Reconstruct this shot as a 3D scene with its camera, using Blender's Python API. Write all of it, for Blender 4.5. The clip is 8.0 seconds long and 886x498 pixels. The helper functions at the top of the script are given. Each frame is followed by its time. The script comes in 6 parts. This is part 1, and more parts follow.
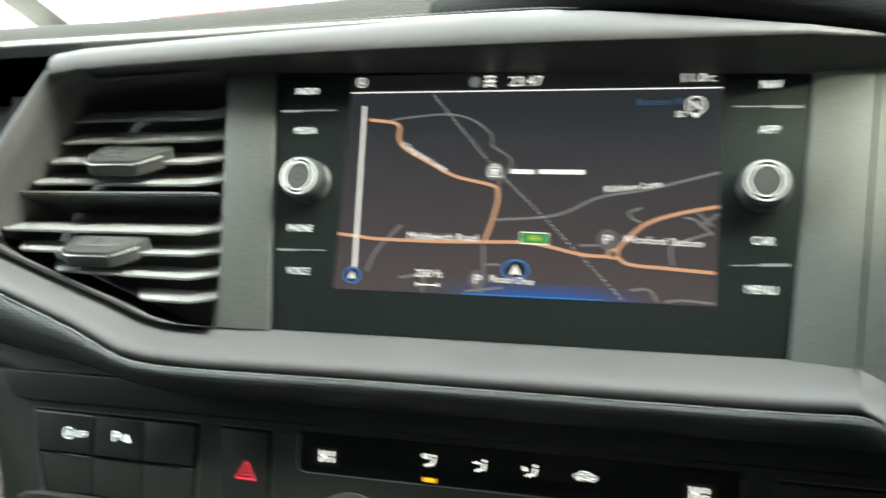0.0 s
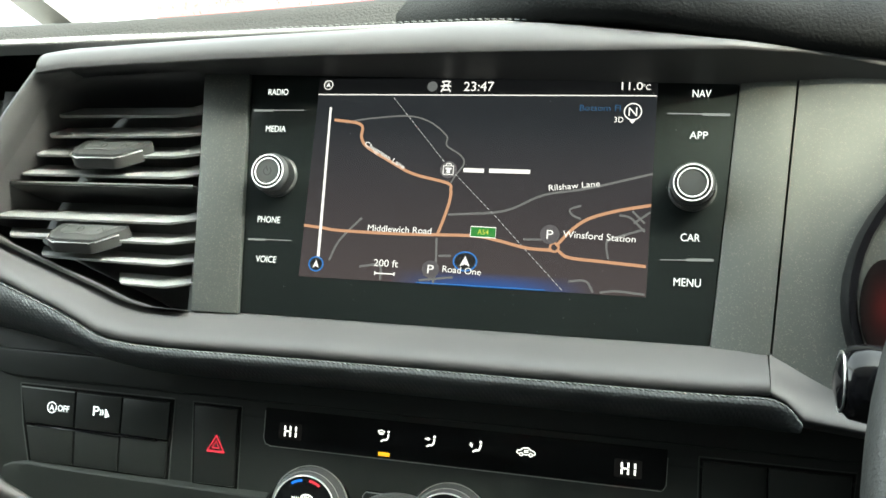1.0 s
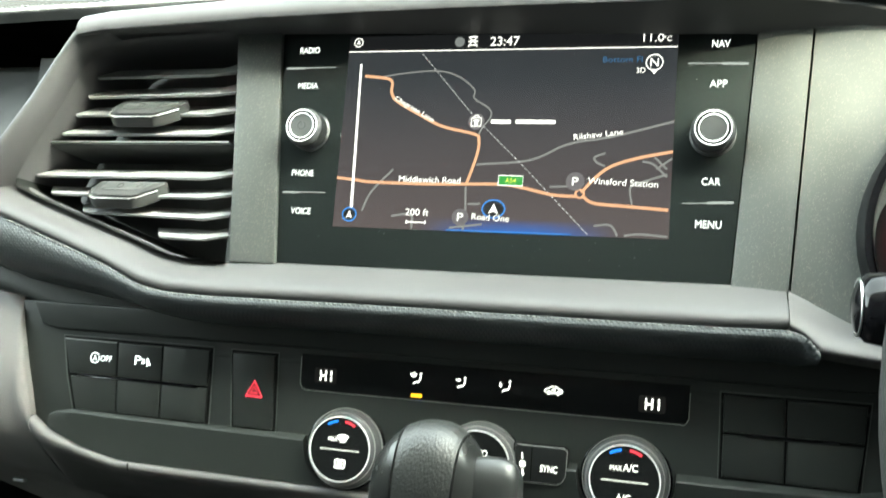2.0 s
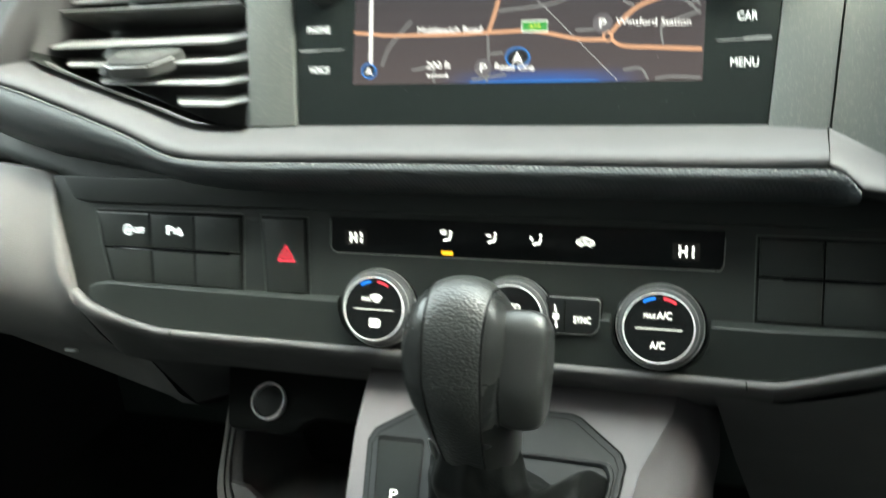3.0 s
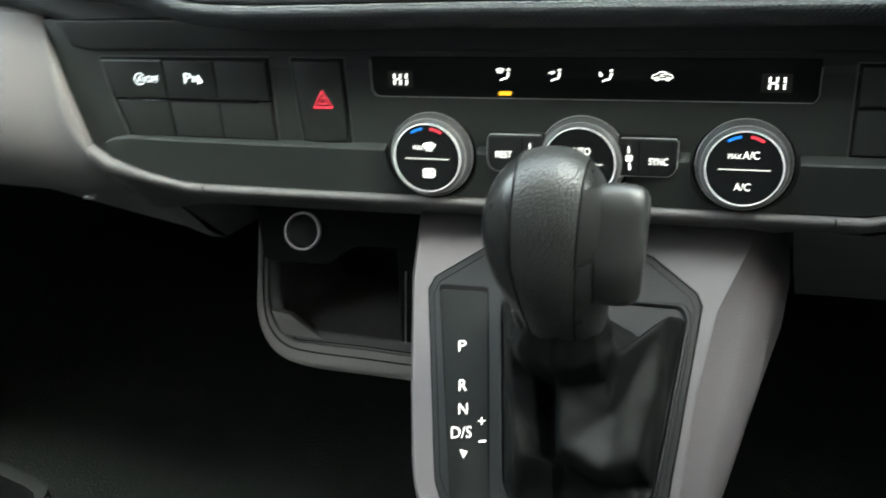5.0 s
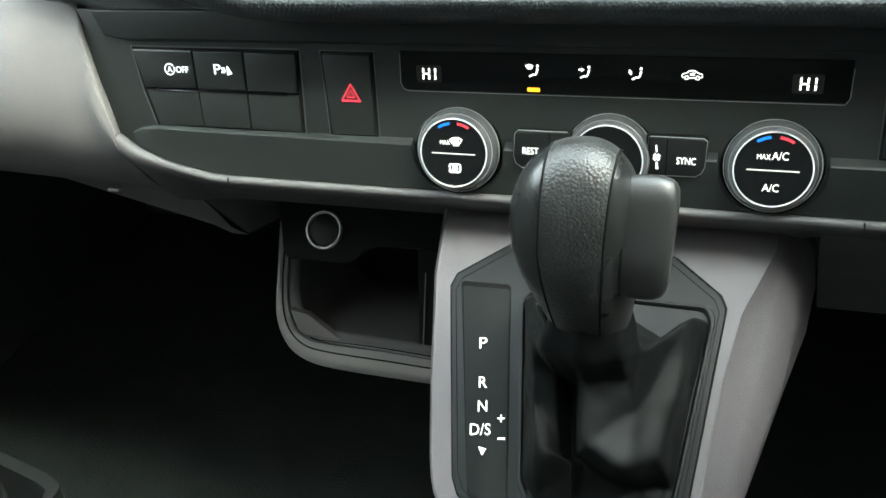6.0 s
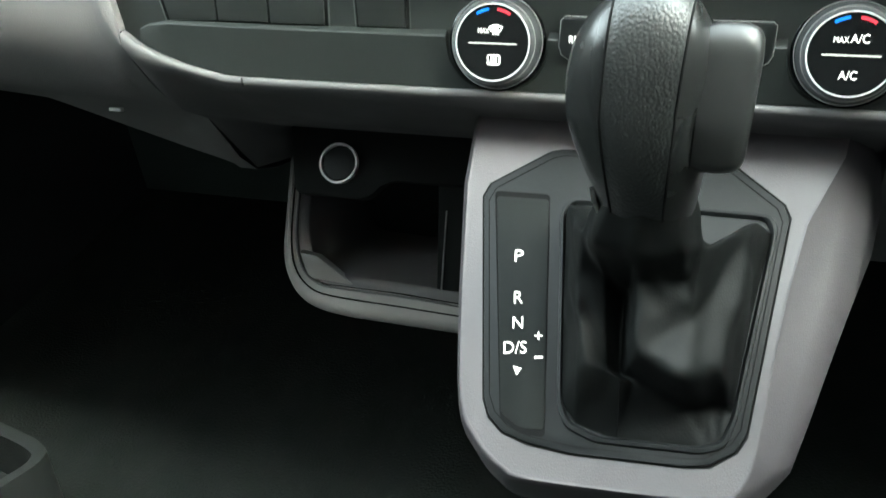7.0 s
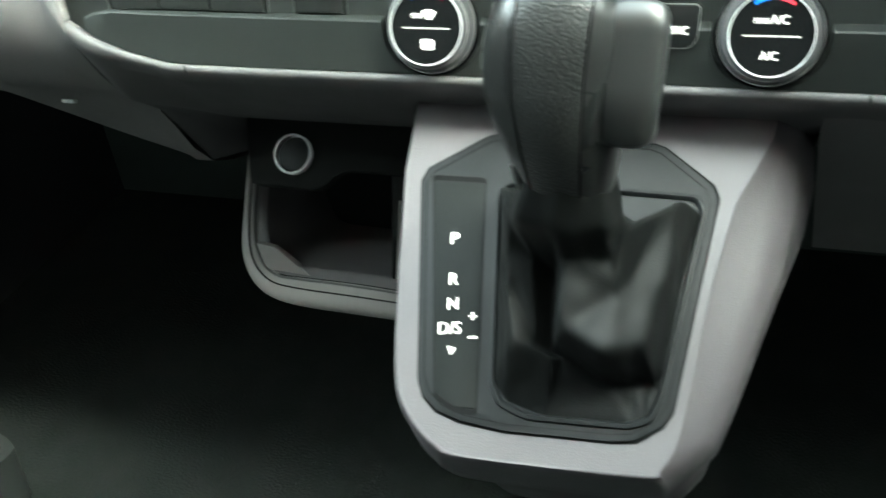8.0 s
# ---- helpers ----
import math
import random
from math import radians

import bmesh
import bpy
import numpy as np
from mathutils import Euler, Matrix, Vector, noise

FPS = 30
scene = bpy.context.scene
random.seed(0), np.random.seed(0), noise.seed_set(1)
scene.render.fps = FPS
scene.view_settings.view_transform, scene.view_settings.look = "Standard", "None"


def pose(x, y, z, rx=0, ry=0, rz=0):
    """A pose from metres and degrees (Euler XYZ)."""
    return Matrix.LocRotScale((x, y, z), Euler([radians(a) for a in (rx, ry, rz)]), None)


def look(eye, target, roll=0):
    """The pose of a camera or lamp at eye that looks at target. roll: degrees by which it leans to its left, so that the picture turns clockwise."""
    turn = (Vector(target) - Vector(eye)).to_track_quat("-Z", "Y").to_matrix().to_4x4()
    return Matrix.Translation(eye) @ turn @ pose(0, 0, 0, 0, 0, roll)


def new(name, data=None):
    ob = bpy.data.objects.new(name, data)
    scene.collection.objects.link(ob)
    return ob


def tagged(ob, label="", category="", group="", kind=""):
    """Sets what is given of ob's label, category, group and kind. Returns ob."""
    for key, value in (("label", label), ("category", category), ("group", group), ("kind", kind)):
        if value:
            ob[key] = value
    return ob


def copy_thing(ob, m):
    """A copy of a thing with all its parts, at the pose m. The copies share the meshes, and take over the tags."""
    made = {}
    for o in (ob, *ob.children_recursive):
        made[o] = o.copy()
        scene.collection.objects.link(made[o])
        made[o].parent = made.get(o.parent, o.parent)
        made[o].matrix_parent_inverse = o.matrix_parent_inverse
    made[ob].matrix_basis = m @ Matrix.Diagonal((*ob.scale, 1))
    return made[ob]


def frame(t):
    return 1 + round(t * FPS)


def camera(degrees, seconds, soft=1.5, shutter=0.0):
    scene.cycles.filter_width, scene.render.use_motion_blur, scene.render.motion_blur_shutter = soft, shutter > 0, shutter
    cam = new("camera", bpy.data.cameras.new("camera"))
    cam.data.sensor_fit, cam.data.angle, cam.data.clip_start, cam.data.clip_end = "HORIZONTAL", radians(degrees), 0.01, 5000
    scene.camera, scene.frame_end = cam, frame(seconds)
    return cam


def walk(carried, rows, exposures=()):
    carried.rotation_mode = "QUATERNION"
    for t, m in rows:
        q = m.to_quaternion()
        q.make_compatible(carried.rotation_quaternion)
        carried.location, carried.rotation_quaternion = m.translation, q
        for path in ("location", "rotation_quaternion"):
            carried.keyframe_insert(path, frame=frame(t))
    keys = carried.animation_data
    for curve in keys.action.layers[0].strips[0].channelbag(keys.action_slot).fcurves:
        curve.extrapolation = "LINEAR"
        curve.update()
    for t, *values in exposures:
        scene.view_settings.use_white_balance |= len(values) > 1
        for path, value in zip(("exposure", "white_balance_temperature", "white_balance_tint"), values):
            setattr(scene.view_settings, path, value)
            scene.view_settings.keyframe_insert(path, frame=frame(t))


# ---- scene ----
cam = camera(53.0, 8.0, shutter=0.5)
PATH = [
    (0.0, (0.0773, -0.3992, 0.7671), (-0.0586, 0.0725, 0.6722), -1.23),
    (0.2, (0.0948, -0.4073, 0.7677), (-0.0257, 0.0678, 0.6685), -0.52),
    (0.5, (0.1080, -0.4214, 0.7723), (-0.0179, 0.0517, 0.6704), -0.30),
    (1.0, (0.1059, -0.4251, 0.7721), (-0.0284, 0.0464, 0.6740), -0.34),
    (1.1, (0.1071, -0.4251, 0.7722), (-0.0282, 0.0464, 0.6754), -0.37),
    (2.3, (0.0996, -0.4576, 0.7502), (-0.0414, 0.0082, 0.6358), -1.52),
    (2.5, (0.1014, -0.4607, 0.7472), (-0.0444, 0.0017, 0.6251), -1.81),
    (2.6, (0.1010, -0.4616, 0.7445), (-0.0442, 0.0007, 0.6211), -1.82),
    (2.8, (0.1047, -0.4609, 0.7410), (-0.0464, -0.0038, 0.6060), -2.18),
    (2.9, (0.1045, -0.4566, 0.7397), (-0.0483, -0.0047, 0.5900), -2.82),
    (3.0, (0.1045, -0.4399, 0.7505), (-0.0513, 0.0007, 0.5727), -4.41),
    (3.1, (0.0958, -0.4170, 0.7529), (-0.0527, 0.0181, 0.5563), -5.85),
    (3.2, (0.0870, -0.3818, 0.7737), (-0.0563, 0.0378, 0.5427), -8.51),
    (3.3, (0.0766, -0.3598, 0.7905), (-0.0655, 0.0471, 0.5371), -10.52),
    (3.5, (0.0614, -0.3347, 0.8093), (-0.0709, 0.0503, 0.5190), -11.74),
    (4.0, (0.0648, -0.3341, 0.8108), (-0.0665, 0.0414, 0.5079), -11.86),
    (4.5, (0.0620, -0.3408, 0.8069), (-0.0695, 0.0313, 0.4998), -12.11),
    (4.7, (0.0595, -0.3579, 0.7986), (-0.0737, 0.0117, 0.4893), -11.63),
    (4.9, (0.0549, -0.3876, 0.7875), (-0.0765, -0.0151, 0.4810), -9.29),
    (5.0, (0.0535, -0.3973, 0.7841), (-0.0830, -0.0243, 0.4803), -8.72),
    (5.2, (0.0500, -0.4075, 0.7789), (-0.0907, -0.0311, 0.4814), -7.80),
    (6.3, (0.0487, -0.4048, 0.7706), (-0.0961, -0.0267, 0.4774), -7.62),
    (6.5, (0.0399, -0.4046, 0.7578), (-0.1028, -0.0248, 0.4656), -7.22),
    (6.7, (0.0271, -0.4046, 0.7320), (-0.1150, -0.0219, 0.4434), -6.50),
    (7.0, (0.0263, -0.4104, 0.7099), (-0.1168, -0.0264, 0.4235), -5.95),
    (7.4, (0.0305, -0.4139, 0.7036), (-0.1138, -0.0295, 0.4183), -6.23),
    (7.7, (0.0341, -0.4147, 0.7034), (-0.1078, -0.0287, 0.4191), -6.12),
    (7.9, (0.0455, -0.4150, 0.7035), (-0.0959, -0.0278, 0.4205), -6.05),
    (8.0, (0.0535, -0.4125, 0.7021), (-0.0863, -0.0258, 0.4176), -5.99),
]
walk(cam, [(t, look(eye, target, roll)) for t, eye, target, roll in PATH],
     exposures=((0.0, 4.6, 6800, -6), (1.2, 4.6, 6800, -7), (2.3, 5.4, 6800, -10), (2.9, 5.35, 6800, -9), (3.3, 4.7, 6750, -2), (4.2, 4.72, 6550, -3), (5.2, 4.95, 6650, -5), (6.3, 5.2, 6500, -7), (7.4, 5.5, 6450, -9), (8.0, 5.7, 6500, -11)))

# ---------------------------------------------------------------- world and light
LEAN_BACK, SCREEN_HEIGHT = 20.0, 0.72
# the dashboard is drawn in millimetres in the plane of its leaning screen: x right, y ahead, z up the screen
DASH = pose(0, 0, SCREEN_HEIGHT, -LEAN_BACK)

world = bpy.data.worlds.new("sky")
scene.world = world
world.use_nodes = True
wn, wl = world.node_tree.nodes, world.node_tree.links
sky = wn.new("ShaderNodeTexSky")
sky.sky_type, sky.sun_disc = "NISHITA", False
sky.sun_elevation, sky.sun_rotation = radians(38), radians(121)
sky.air_density, sky.dust_density = 1.0, 4.0
wn["Background"].inputs["Strength"].default_value = 0.15
haze = wn.new("ShaderNodeHueSaturation")   # thin bright cloud over the blue
haze.inputs["Saturation"].default_value = 0.3
wl.new(sky.outputs["Color"], haze.inputs["Color"])
wl.new(haze.outputs["Color"], wn["Background"].inputs["Color"])

sun_data = bpy.data.lights.new("sun", "SUN")
sun_data.energy, sun_data.angle, sun_data.color = 1.3, radians(1.8), (1.0, 0.92, 0.78)
sun = new("sun", sun_data)
sun.matrix_world = look((4.0, -2.4, 3.72), (0, 0, 0))


# ---------------------------------------------------------------- materials
def material(name, color, rough=0.5, metal=0.0, grain=0.0, grain_mm=1.0, vary=0.12, spec=0.5, coat=0.0, sparkle=0.0):
    """A surface with a fine moulded grain and a slow, faint change of tone."""
    m = bpy.data.materials.new(name)
    m.use_nodes = True
    n, l = m.node_tree.nodes, m.node_tree.links
    b = n["Principled BSDF"]
    b.inputs["Roughness"].default_value, b.inputs["Metallic"].default_value = rough, metal
    b.inputs["Specular IOR Level"].default_value = spec
    b.inputs["Coat Weight"].default_value = coat
    b.inputs["Coat Roughness"].default_value = 0.06
    tc = n.new("ShaderNodeTexCoord")
    slow = n.new("ShaderNodeTexNoise")
    slow.inputs["Scale"].default_value, slow.inputs["Detail"].default_value = 22.0, 5.0
    l.new(tc.outputs["Object"], slow.inputs["Vector"])
    ramp = n.new("ShaderNodeMapRange")
    ramp.inputs["From Min"].default_value, ramp.inputs["From Max"].default_value = 0.3, 0.7
    ramp.inputs["To Min"].default_value, ramp.inputs["To Max"].default_value = 1 - vary, 1 + vary
    l.new(slow.outputs["Fac"], ramp.inputs["Value"])
    mul = n.new("ShaderNodeVectorMath")
    mul.operation = "SCALE"
    mul.inputs[0].default_value = color
    l.new(ramp.outputs["Result"], mul.inputs["Scale"])
    l.new(mul.outputs["Vector"], b.inputs["Base Color"])
    rr = n.new("ShaderNodeMapRange")
    rr.inputs["From Min"].default_value, rr.inputs["From Max"].default_value = 0.3, 0.7
    rr.inputs["To Min"].default_value, rr.inputs["To Max"].default_value = rough * 0.85, min(1.0, rough * 1.15)
    l.new(slow.outputs["Fac"], rr.inputs["Value"])
    l.new(rr.outputs["Result"], b.inputs["Roughness"])
    if grain:
        fine = n.new("ShaderNodeTexNoise")
        fine.inputs["Scale"].default_value, fine.inputs["Detail"].default_value = 1000.0 / grain_mm, 3.0
        l.new(tc.outputs["Object"], fine.inputs["Vector"])
        bump = n.new("ShaderNodeBump")
        bump.inputs["Strength"].default_value, bump.inputs["Distance"].default_value = grain, 0.0004 * grain_mm
        l.new(fine.outputs["Fac"], bump.inputs["Height"])
        l.new(bump.outputs["Normal"], b.inputs["Normal"])
    return m


def leather(name, color, cell_mm, depth, rough=0.5):
    m = material(name, color, rough)
    n, l = m.node_tree.nodes, m.node_tree.links
    tc = n["Texture Coordinate"]
    v = n.new("ShaderNodeTexVoronoi")
    v.feature = "F1"
    v.inputs["Scale"].default_value = 1000.0 / cell_mm
    l.new(tc.outputs["Object"], v.inputs["Vector"])
    bump = n.new("ShaderNodeBump")
    bump.inputs["Strength"].default_value, bump.inputs["Distance"].default_value = depth, 0.0008
    bump.invert = True
    l.new(v.outputs["Distance"], bump.inputs["Height"])
    l.new(bump.outputs["Normal"], n["Principled BSDF"].inputs["Normal"])
    return m


def woven(name, color, pitch_mm, depth, rough=0.5):
    """A leather pressed with a fine diagonal weave."""
    m = material(name, color, rough)
    n, l = m.node_tree.nodes, m.node_tree.links
    tc = n["Texture Coordinate"]
    total = n.new("ShaderNodeMath")
    total.operation = "MAXIMUM"
    for k, flip in enumerate((1.0, -0.55)):
        turn = n.new("ShaderNodeVectorMath")
        turn.operation = "MULTIPLY"
        turn.inputs[1].default_value = (1.0, 0.25, flip)
        l.new(tc.outputs["Object"], turn.inputs[0])
        w = n.new("ShaderNodeTexWave")
        w.wave_type, w.bands_direction = "BANDS", "DIAGONAL"
        w.inputs["Scale"].default_value = 628.0 / pitch_mm
        w.inputs["Distortion"].default_value = 0.6
        w.inputs["Detail"].default_value = 1.0
        l.new(turn.outputs["Vector"], w.inputs["Vector"])
        l.new(w.outputs["Fac"], total.inputs[k])
    bump = n.new("ShaderNodeBump")
    n["Principled BSDF"].inputs["Specular IOR Level"].default_value = 0.3
    bump.inputs["Strength"].default_value, bump.inputs["Distance"].default_value = depth, 0.0007
    l.new(total.outputs["Value"], bump.inputs["Height"])
    l.new(bump.outputs["Normal"], n["Principled BSDF"].inputs["Normal"])
    return m


def flaked(name, color, rough):
    """A dark paint with fine bright metal flakes in it."""
    m = material(name, color, rough, metal=0.1, grain=0.15, grain_mm=0.6, vary=0.05)
    n, l = m.node_tree.nodes, m.node_tree.links
    v = n.new("ShaderNodeTexVoronoi")
    v.inputs["Scale"].default_value = 2400.0
    l.new(n["Texture Coordinate"].outputs["Object"], v.inputs["Vector"])
    sep = n.new("ShaderNodeSeparateColor")
    l.new(v.outputs["Color"], sep.inputs["Color"])
    pick = n.new("ShaderNodeMapRange")
    pick.inputs["From Min"].default_value, pick.inputs["From Max"].default_value = 0.86, 1.0
    l.new(sep.outputs["Red"], pick.inputs["Value"])
    mix = n.new("ShaderNodeMix")
    mix.data_type = "RGBA"
    l.new(pick.outputs["Result"], mix.inputs[0])
    l.new(n["Vector Math"].outputs["Vector"], mix.inputs[6])
    mix.inputs[7].default_value = (0.16, 0.158, 0.14, 1)
    b = n["Principled BSDF"]
    l.new(mix.outputs[2], b.inputs["Base Color"])
    gleam = n.new("ShaderNodeMath")
    gleam.operation = "MULTIPLY_ADD"
    gleam.inputs[1].default_value, gleam.inputs[2].default_value = 0.75, 0.1
    l.new(pick.outputs["Result"], gleam.inputs[0])
    l.new(gleam.outputs["Value"], b.inputs["Metallic"])
    return m


def glowing(name, color, strength, rough=0.12):
    m = bpy.data.materials.new(name)
    m.use_nodes = True
    b = m.node_tree.nodes["Principled BSDF"]
    b.inputs["Base Color"].default_value = (0.01, 0.01, 0.01, 1)
    b.inputs["Roughness"].default_value = rough
    b.inputs["Specular IOR Level"].default_value = 0.17
    b.inputs["Emission Color"].default_value = (*color, 1)
    b.inputs["Emission Strength"].default_value = strength
    return m


GLOW = 0.055
soft_black = material("soft_black_plastic", (0.024, 0.026, 0.025), 0.5, grain=0.5, grain_mm=0.8)
dash_black = material("grained_black_dash", (0.020, 0.021, 0.022), 0.85, grain=1.0, grain_mm=1.6, spec=0.12)
# the dash plastic again, darkened to put the hood's shade into its colour
dash_black_shaded = material("shaded_black_dash", (0.009, 0.0096, 0.01), 0.8, grain=0.8, grain_mm=1.4, spec=0.1)
fascia_black = material("fascia_plastic", (0.0165, 0.0192, 0.0175), 0.5, spec=0.34, grain=0.35, grain_mm=0.6)
button_black = material("button_plastic", (0.019, 0.0212, 0.02), 0.42, spec=0.25, grain=0.25, grain_mm=0.5)
satin = material("satin_grey_paint", (0.067, 0.0655, 0.067), 0.54, metal=0.05, grain=0.25, grain_mm=0.5, vary=0.05, spec=0.36)
satin_dark = flaked("satin_anthracite_paint", (0.062, 0.067, 0.063), 0.48)
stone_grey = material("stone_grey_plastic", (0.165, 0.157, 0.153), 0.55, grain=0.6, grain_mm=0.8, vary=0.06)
# stone grey again, lightened and darkened for how light falls on rim and lip
stone_grey_lit = material("stone_grey_plastic_lit", (0.23, 0.216, 0.205), 0.55, grain=0.5, grain_mm=0.8, vary=0.06)
stone_grey_dim = material("stone_grey_plastic_dim", (0.095, 0.0905, 0.089), 0.55, grain=0.5, grain_mm=0.7, vary=0.06)
console_grey = material("console_grey_plastic", (0.076, 0.068, 0.071), 0.52, grain=0.4, grain_mm=0.7, vary=0.05)
gate_grey = material("gate_plastic", (0.0135, 0.0145, 0.0148), 0.5, spec=0.15, grain=0.3, grain_mm=0.6)
scale_black = material("scale_plastic", (0.0100, 0.0112, 0.0106), 0.6, spec=0.1, grain=0.3, grain_mm=0.5)
gloss_black = material("gloss_black", (0.004, 0.004, 0.005), 0.14, vary=0.02, spec=0.3)
lens_black = material("lens_black", (0.0065, 0.007, 0.0072), 0.16, vary=0.02, spec=0.14)
tray_black = material("tray_black", (0.012, 0.0132, 0.0122), 0.7, spec=0.15, grain=0.4, grain_mm=1.0)
screen_glass = material("screen_glass", (0.011, 0.0135, 0.0132), 0.10, vary=0.02, spec=0.2)
chrome = material("bright_chrome", (0.86, 0.86, 0.85), 0.32, metal=1.0, vary=0.03)
chrome_dull = material("dull_chrome", (0.42, 0.41, 0.38), 0.3, metal=1.0, vary=0.05)
knob_rubber = material("knurled_rubber", (0.045, 0.047, 0.048), 0.45, grain=0.3, grain_mm=0.5)
slat_plastic = material("slat_plastic", (0.235, 0.24, 0.236), 0.42, grain=0.3, grain_mm=0.6)
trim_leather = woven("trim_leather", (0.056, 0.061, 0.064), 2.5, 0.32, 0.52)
bright_ring = material("polished_ring", (0.95, 0.95, 0.94), 0.5, metal=0.6, vary=0.02)
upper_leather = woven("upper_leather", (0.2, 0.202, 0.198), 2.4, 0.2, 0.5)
slider_lid = material("slider_lid", (0.06, 0.062, 0.06), 0.4, grain=0.2, grain_mm=0.5)
knob_satin = material("knob_satin_plastic", (0.016, 0.0168, 0.0162), 0.27, grain=0.2, grain_mm=0.6)
slider_grey = material("slider_plastic", (0.04, 0.041, 0.04), 0.35, grain=0.2, grain_mm=0.5)
# highlights on black moulded edges, put in as thin pale lines
edge_glint = material("pale_edge_glint", (0.30, 0.30, 0.29), 0.35, metal=0.3, vary=0.05)
button_gloss = material("button_gloss", (0.010, 0.011, 0.011), 0.3, vary=0.03, spec=0.25)
collar_grey = material("knob_collar", (0.062, 0.064, 0.067), 0.45, metal=0.0, grain=0.2, grain_mm=0.5)
knob_leather = leather("knob_leather", (0.026, 0.0272, 0.026), 1.15, 0.34, 0.36)
gaiter_leather = leather("gaiter_leather", (0.0052, 0.0058, 0.0055), 0.9, 0.08, 0.55)
gaiter_leather.node_tree.nodes["Principled BSDF"].inputs["Specular IOR Level"].default_value = 0.17
thread = material("grey_thread", (0.14, 0.144, 0.144), 0.75, spec=0.2)
carpet = material("dark_carpet", (0.0105, 0.0142, 0.0118), 0.95, grain=1.0, grain_mm=3.0)
# bulkhead lining, paled so its colour imitates veiling haze in the dark footwell
paled_felt = material("footwell_paled_felt", (0.06, 0.075, 0.066), 0.95, grain=1.0, grain_mm=3.0)
headliner = material("headliner_cloth", (0.76, 0.75, 0.72), 0.9, grain=0.6, grain_mm=2.0)
door_card = material("door_card", (0.05, 0.05, 0.05), 0.6, grain=0.5, grain_mm=1.0)
seat_cloth = material("seat_cloth", (0.03, 0.03, 0.032), 0.9, grain=0.8, grain_mm=2.0)
seam_dark = material("seam_shadow", (0.006, 0.006, 0.006), 0.85, spec=0.1)
white_glow = glowing("white_backlight", (1.0, 0.98, 0.97), 1.75 * GLOW)
cool_glow = glowing("cool_backlight", (0.86, 0.92, 1.0), 1.7 * GLOW)
red_glow = glowing("red_backlight", (1.0, 0.05, 0.09), 0.95 * GLOW)
blue_glow = glowing("blue_backlight", (0.02, 0.22, 1.0), 0.9 * GLOW)
coral_glow = glowing("coral_backlight", (1.0, 0.06, 0.10), 0.75 * GLOW)
amber_glow = glowing("amber_backlight", (1.0, 0.48, 0.03), 1.1 * GLOW)
road_orange = glowing("map_main_road", (0.72, 0.36, 0.22), 0.75 * GLOW)
road_grey = glowing("map_minor_road", (0.20, 0.19, 0.20), 0.75 * GLOW)
map_white = glowing("map_lettering", (0.94, 0.88, 0.90), 1.05 * GLOW)
rail_grey = glowing("map_railway", (0.62, 0.60, 0.63), 0.8 * GLOW)
map_pin = glowing("map_pin", (0.115, 0.10, 0.115), 0.8 * GLOW)
map_dim = glowing("map_dim", (0.16, 0.16, 0.17), 0.8 * GLOW)
map_blue = glowing("map_blue", (0.04, 0.20, 0.62), 0.8 * GLOW)
map_faint = glowing("map_faint_blue", (0.035, 0.10, 0.22), 0.8 * GLOW)
map_green = glowing("map_road_shield", (0.04, 0.30, 0.05), 0.7 * GLOW)
map_yellow = glowing("map_shield_lettering", (0.75, 0.75, 0.1), 0.9 * GLOW)
map_black = glowing("map_black", (0.01, 0.01, 0.012), 0.5 * GLOW)
button_text = glowing("button_lettering", (0.95, 0.97, 1.0), 1.3 * GLOW)
divider_glow = glowing("knob_divider", (0.9, 0.9, 0.88), 0.8 * GLOW)
button_line = glowing("button_line", (0.45, 0.47, 0.48), 0.6 * GLOW)

# the lit map: dusky brown land, bluish towards the sky above it, a blue glow at the foot
map_land = bpy.data.materials.new("map_land")
map_land.use_nodes = True
mn, ml = map_land.node_tree.nodes, map_land.node_tree.links
mb = mn["Principled BSDF"]
mb.inputs["Base Color"].default_value = (0.004, 0.004, 0.005, 1)
mb.inputs["Roughness"].default_value = 0.10
mb.inputs["Specular IOR Level"].default_value = 0.17
mtc = mn.new("ShaderNodeTexCoord")
msep = mn.new("ShaderNodeSeparateXYZ")
ml.new(mtc.outputs["Object"], msep.inputs["Vector"])
mgrad = mn.new("ShaderNodeMapRange")
mgrad.inputs["From Min"].default_value, mgrad.inputs["From Max"].default_value = 0.020, 0.100
ml.new(msep.outputs["Z"], mgrad.inputs["Value"])
mramp = mn.new("ShaderNodeValToRGB")
mramp.color_ramp.elements[0].color = (0.050, 0.038, 0.040, 1)
mramp.color_ramp.elements[1].color = (0.015, 0.016, 0.020, 1)
ml.new(mgrad.outputs["Result"], mramp.inputs["Fac"])
mfoot = mn.new("ShaderNodeMapRange")
mfoot.inputs["From Min"].default_value, mfoot.inputs["From Max"].default_value = 0.0275, 0.0203
ml.new(msep.outputs["Z"], mfoot.inputs["Value"])
mside = mn.new("ShaderNodeMath")
mside.operation = "ABSOLUTE"
mshift = mn.new("ShaderNodeMath")
mshift.operation = "SUBTRACT"
mshift.inputs[1].default_value = 0.012
ml.new(msep.outputs["X"], mshift.inputs[0])
ml.new(mshift.outputs["Value"], mside.inputs[0])
mwide = mn.new("ShaderNodeMapRange")
mwide.interpolation_type = "SMOOTHSTEP"
mwide.inputs["From Min"].default_value, mwide.inputs["From Max"].default_value = 0.055, 0.005
ml.new(mside.outputs["Value"], mwide.inputs["Value"])
mboth = mn.new("ShaderNodeMath")
mboth.operation = "MULTIPLY"
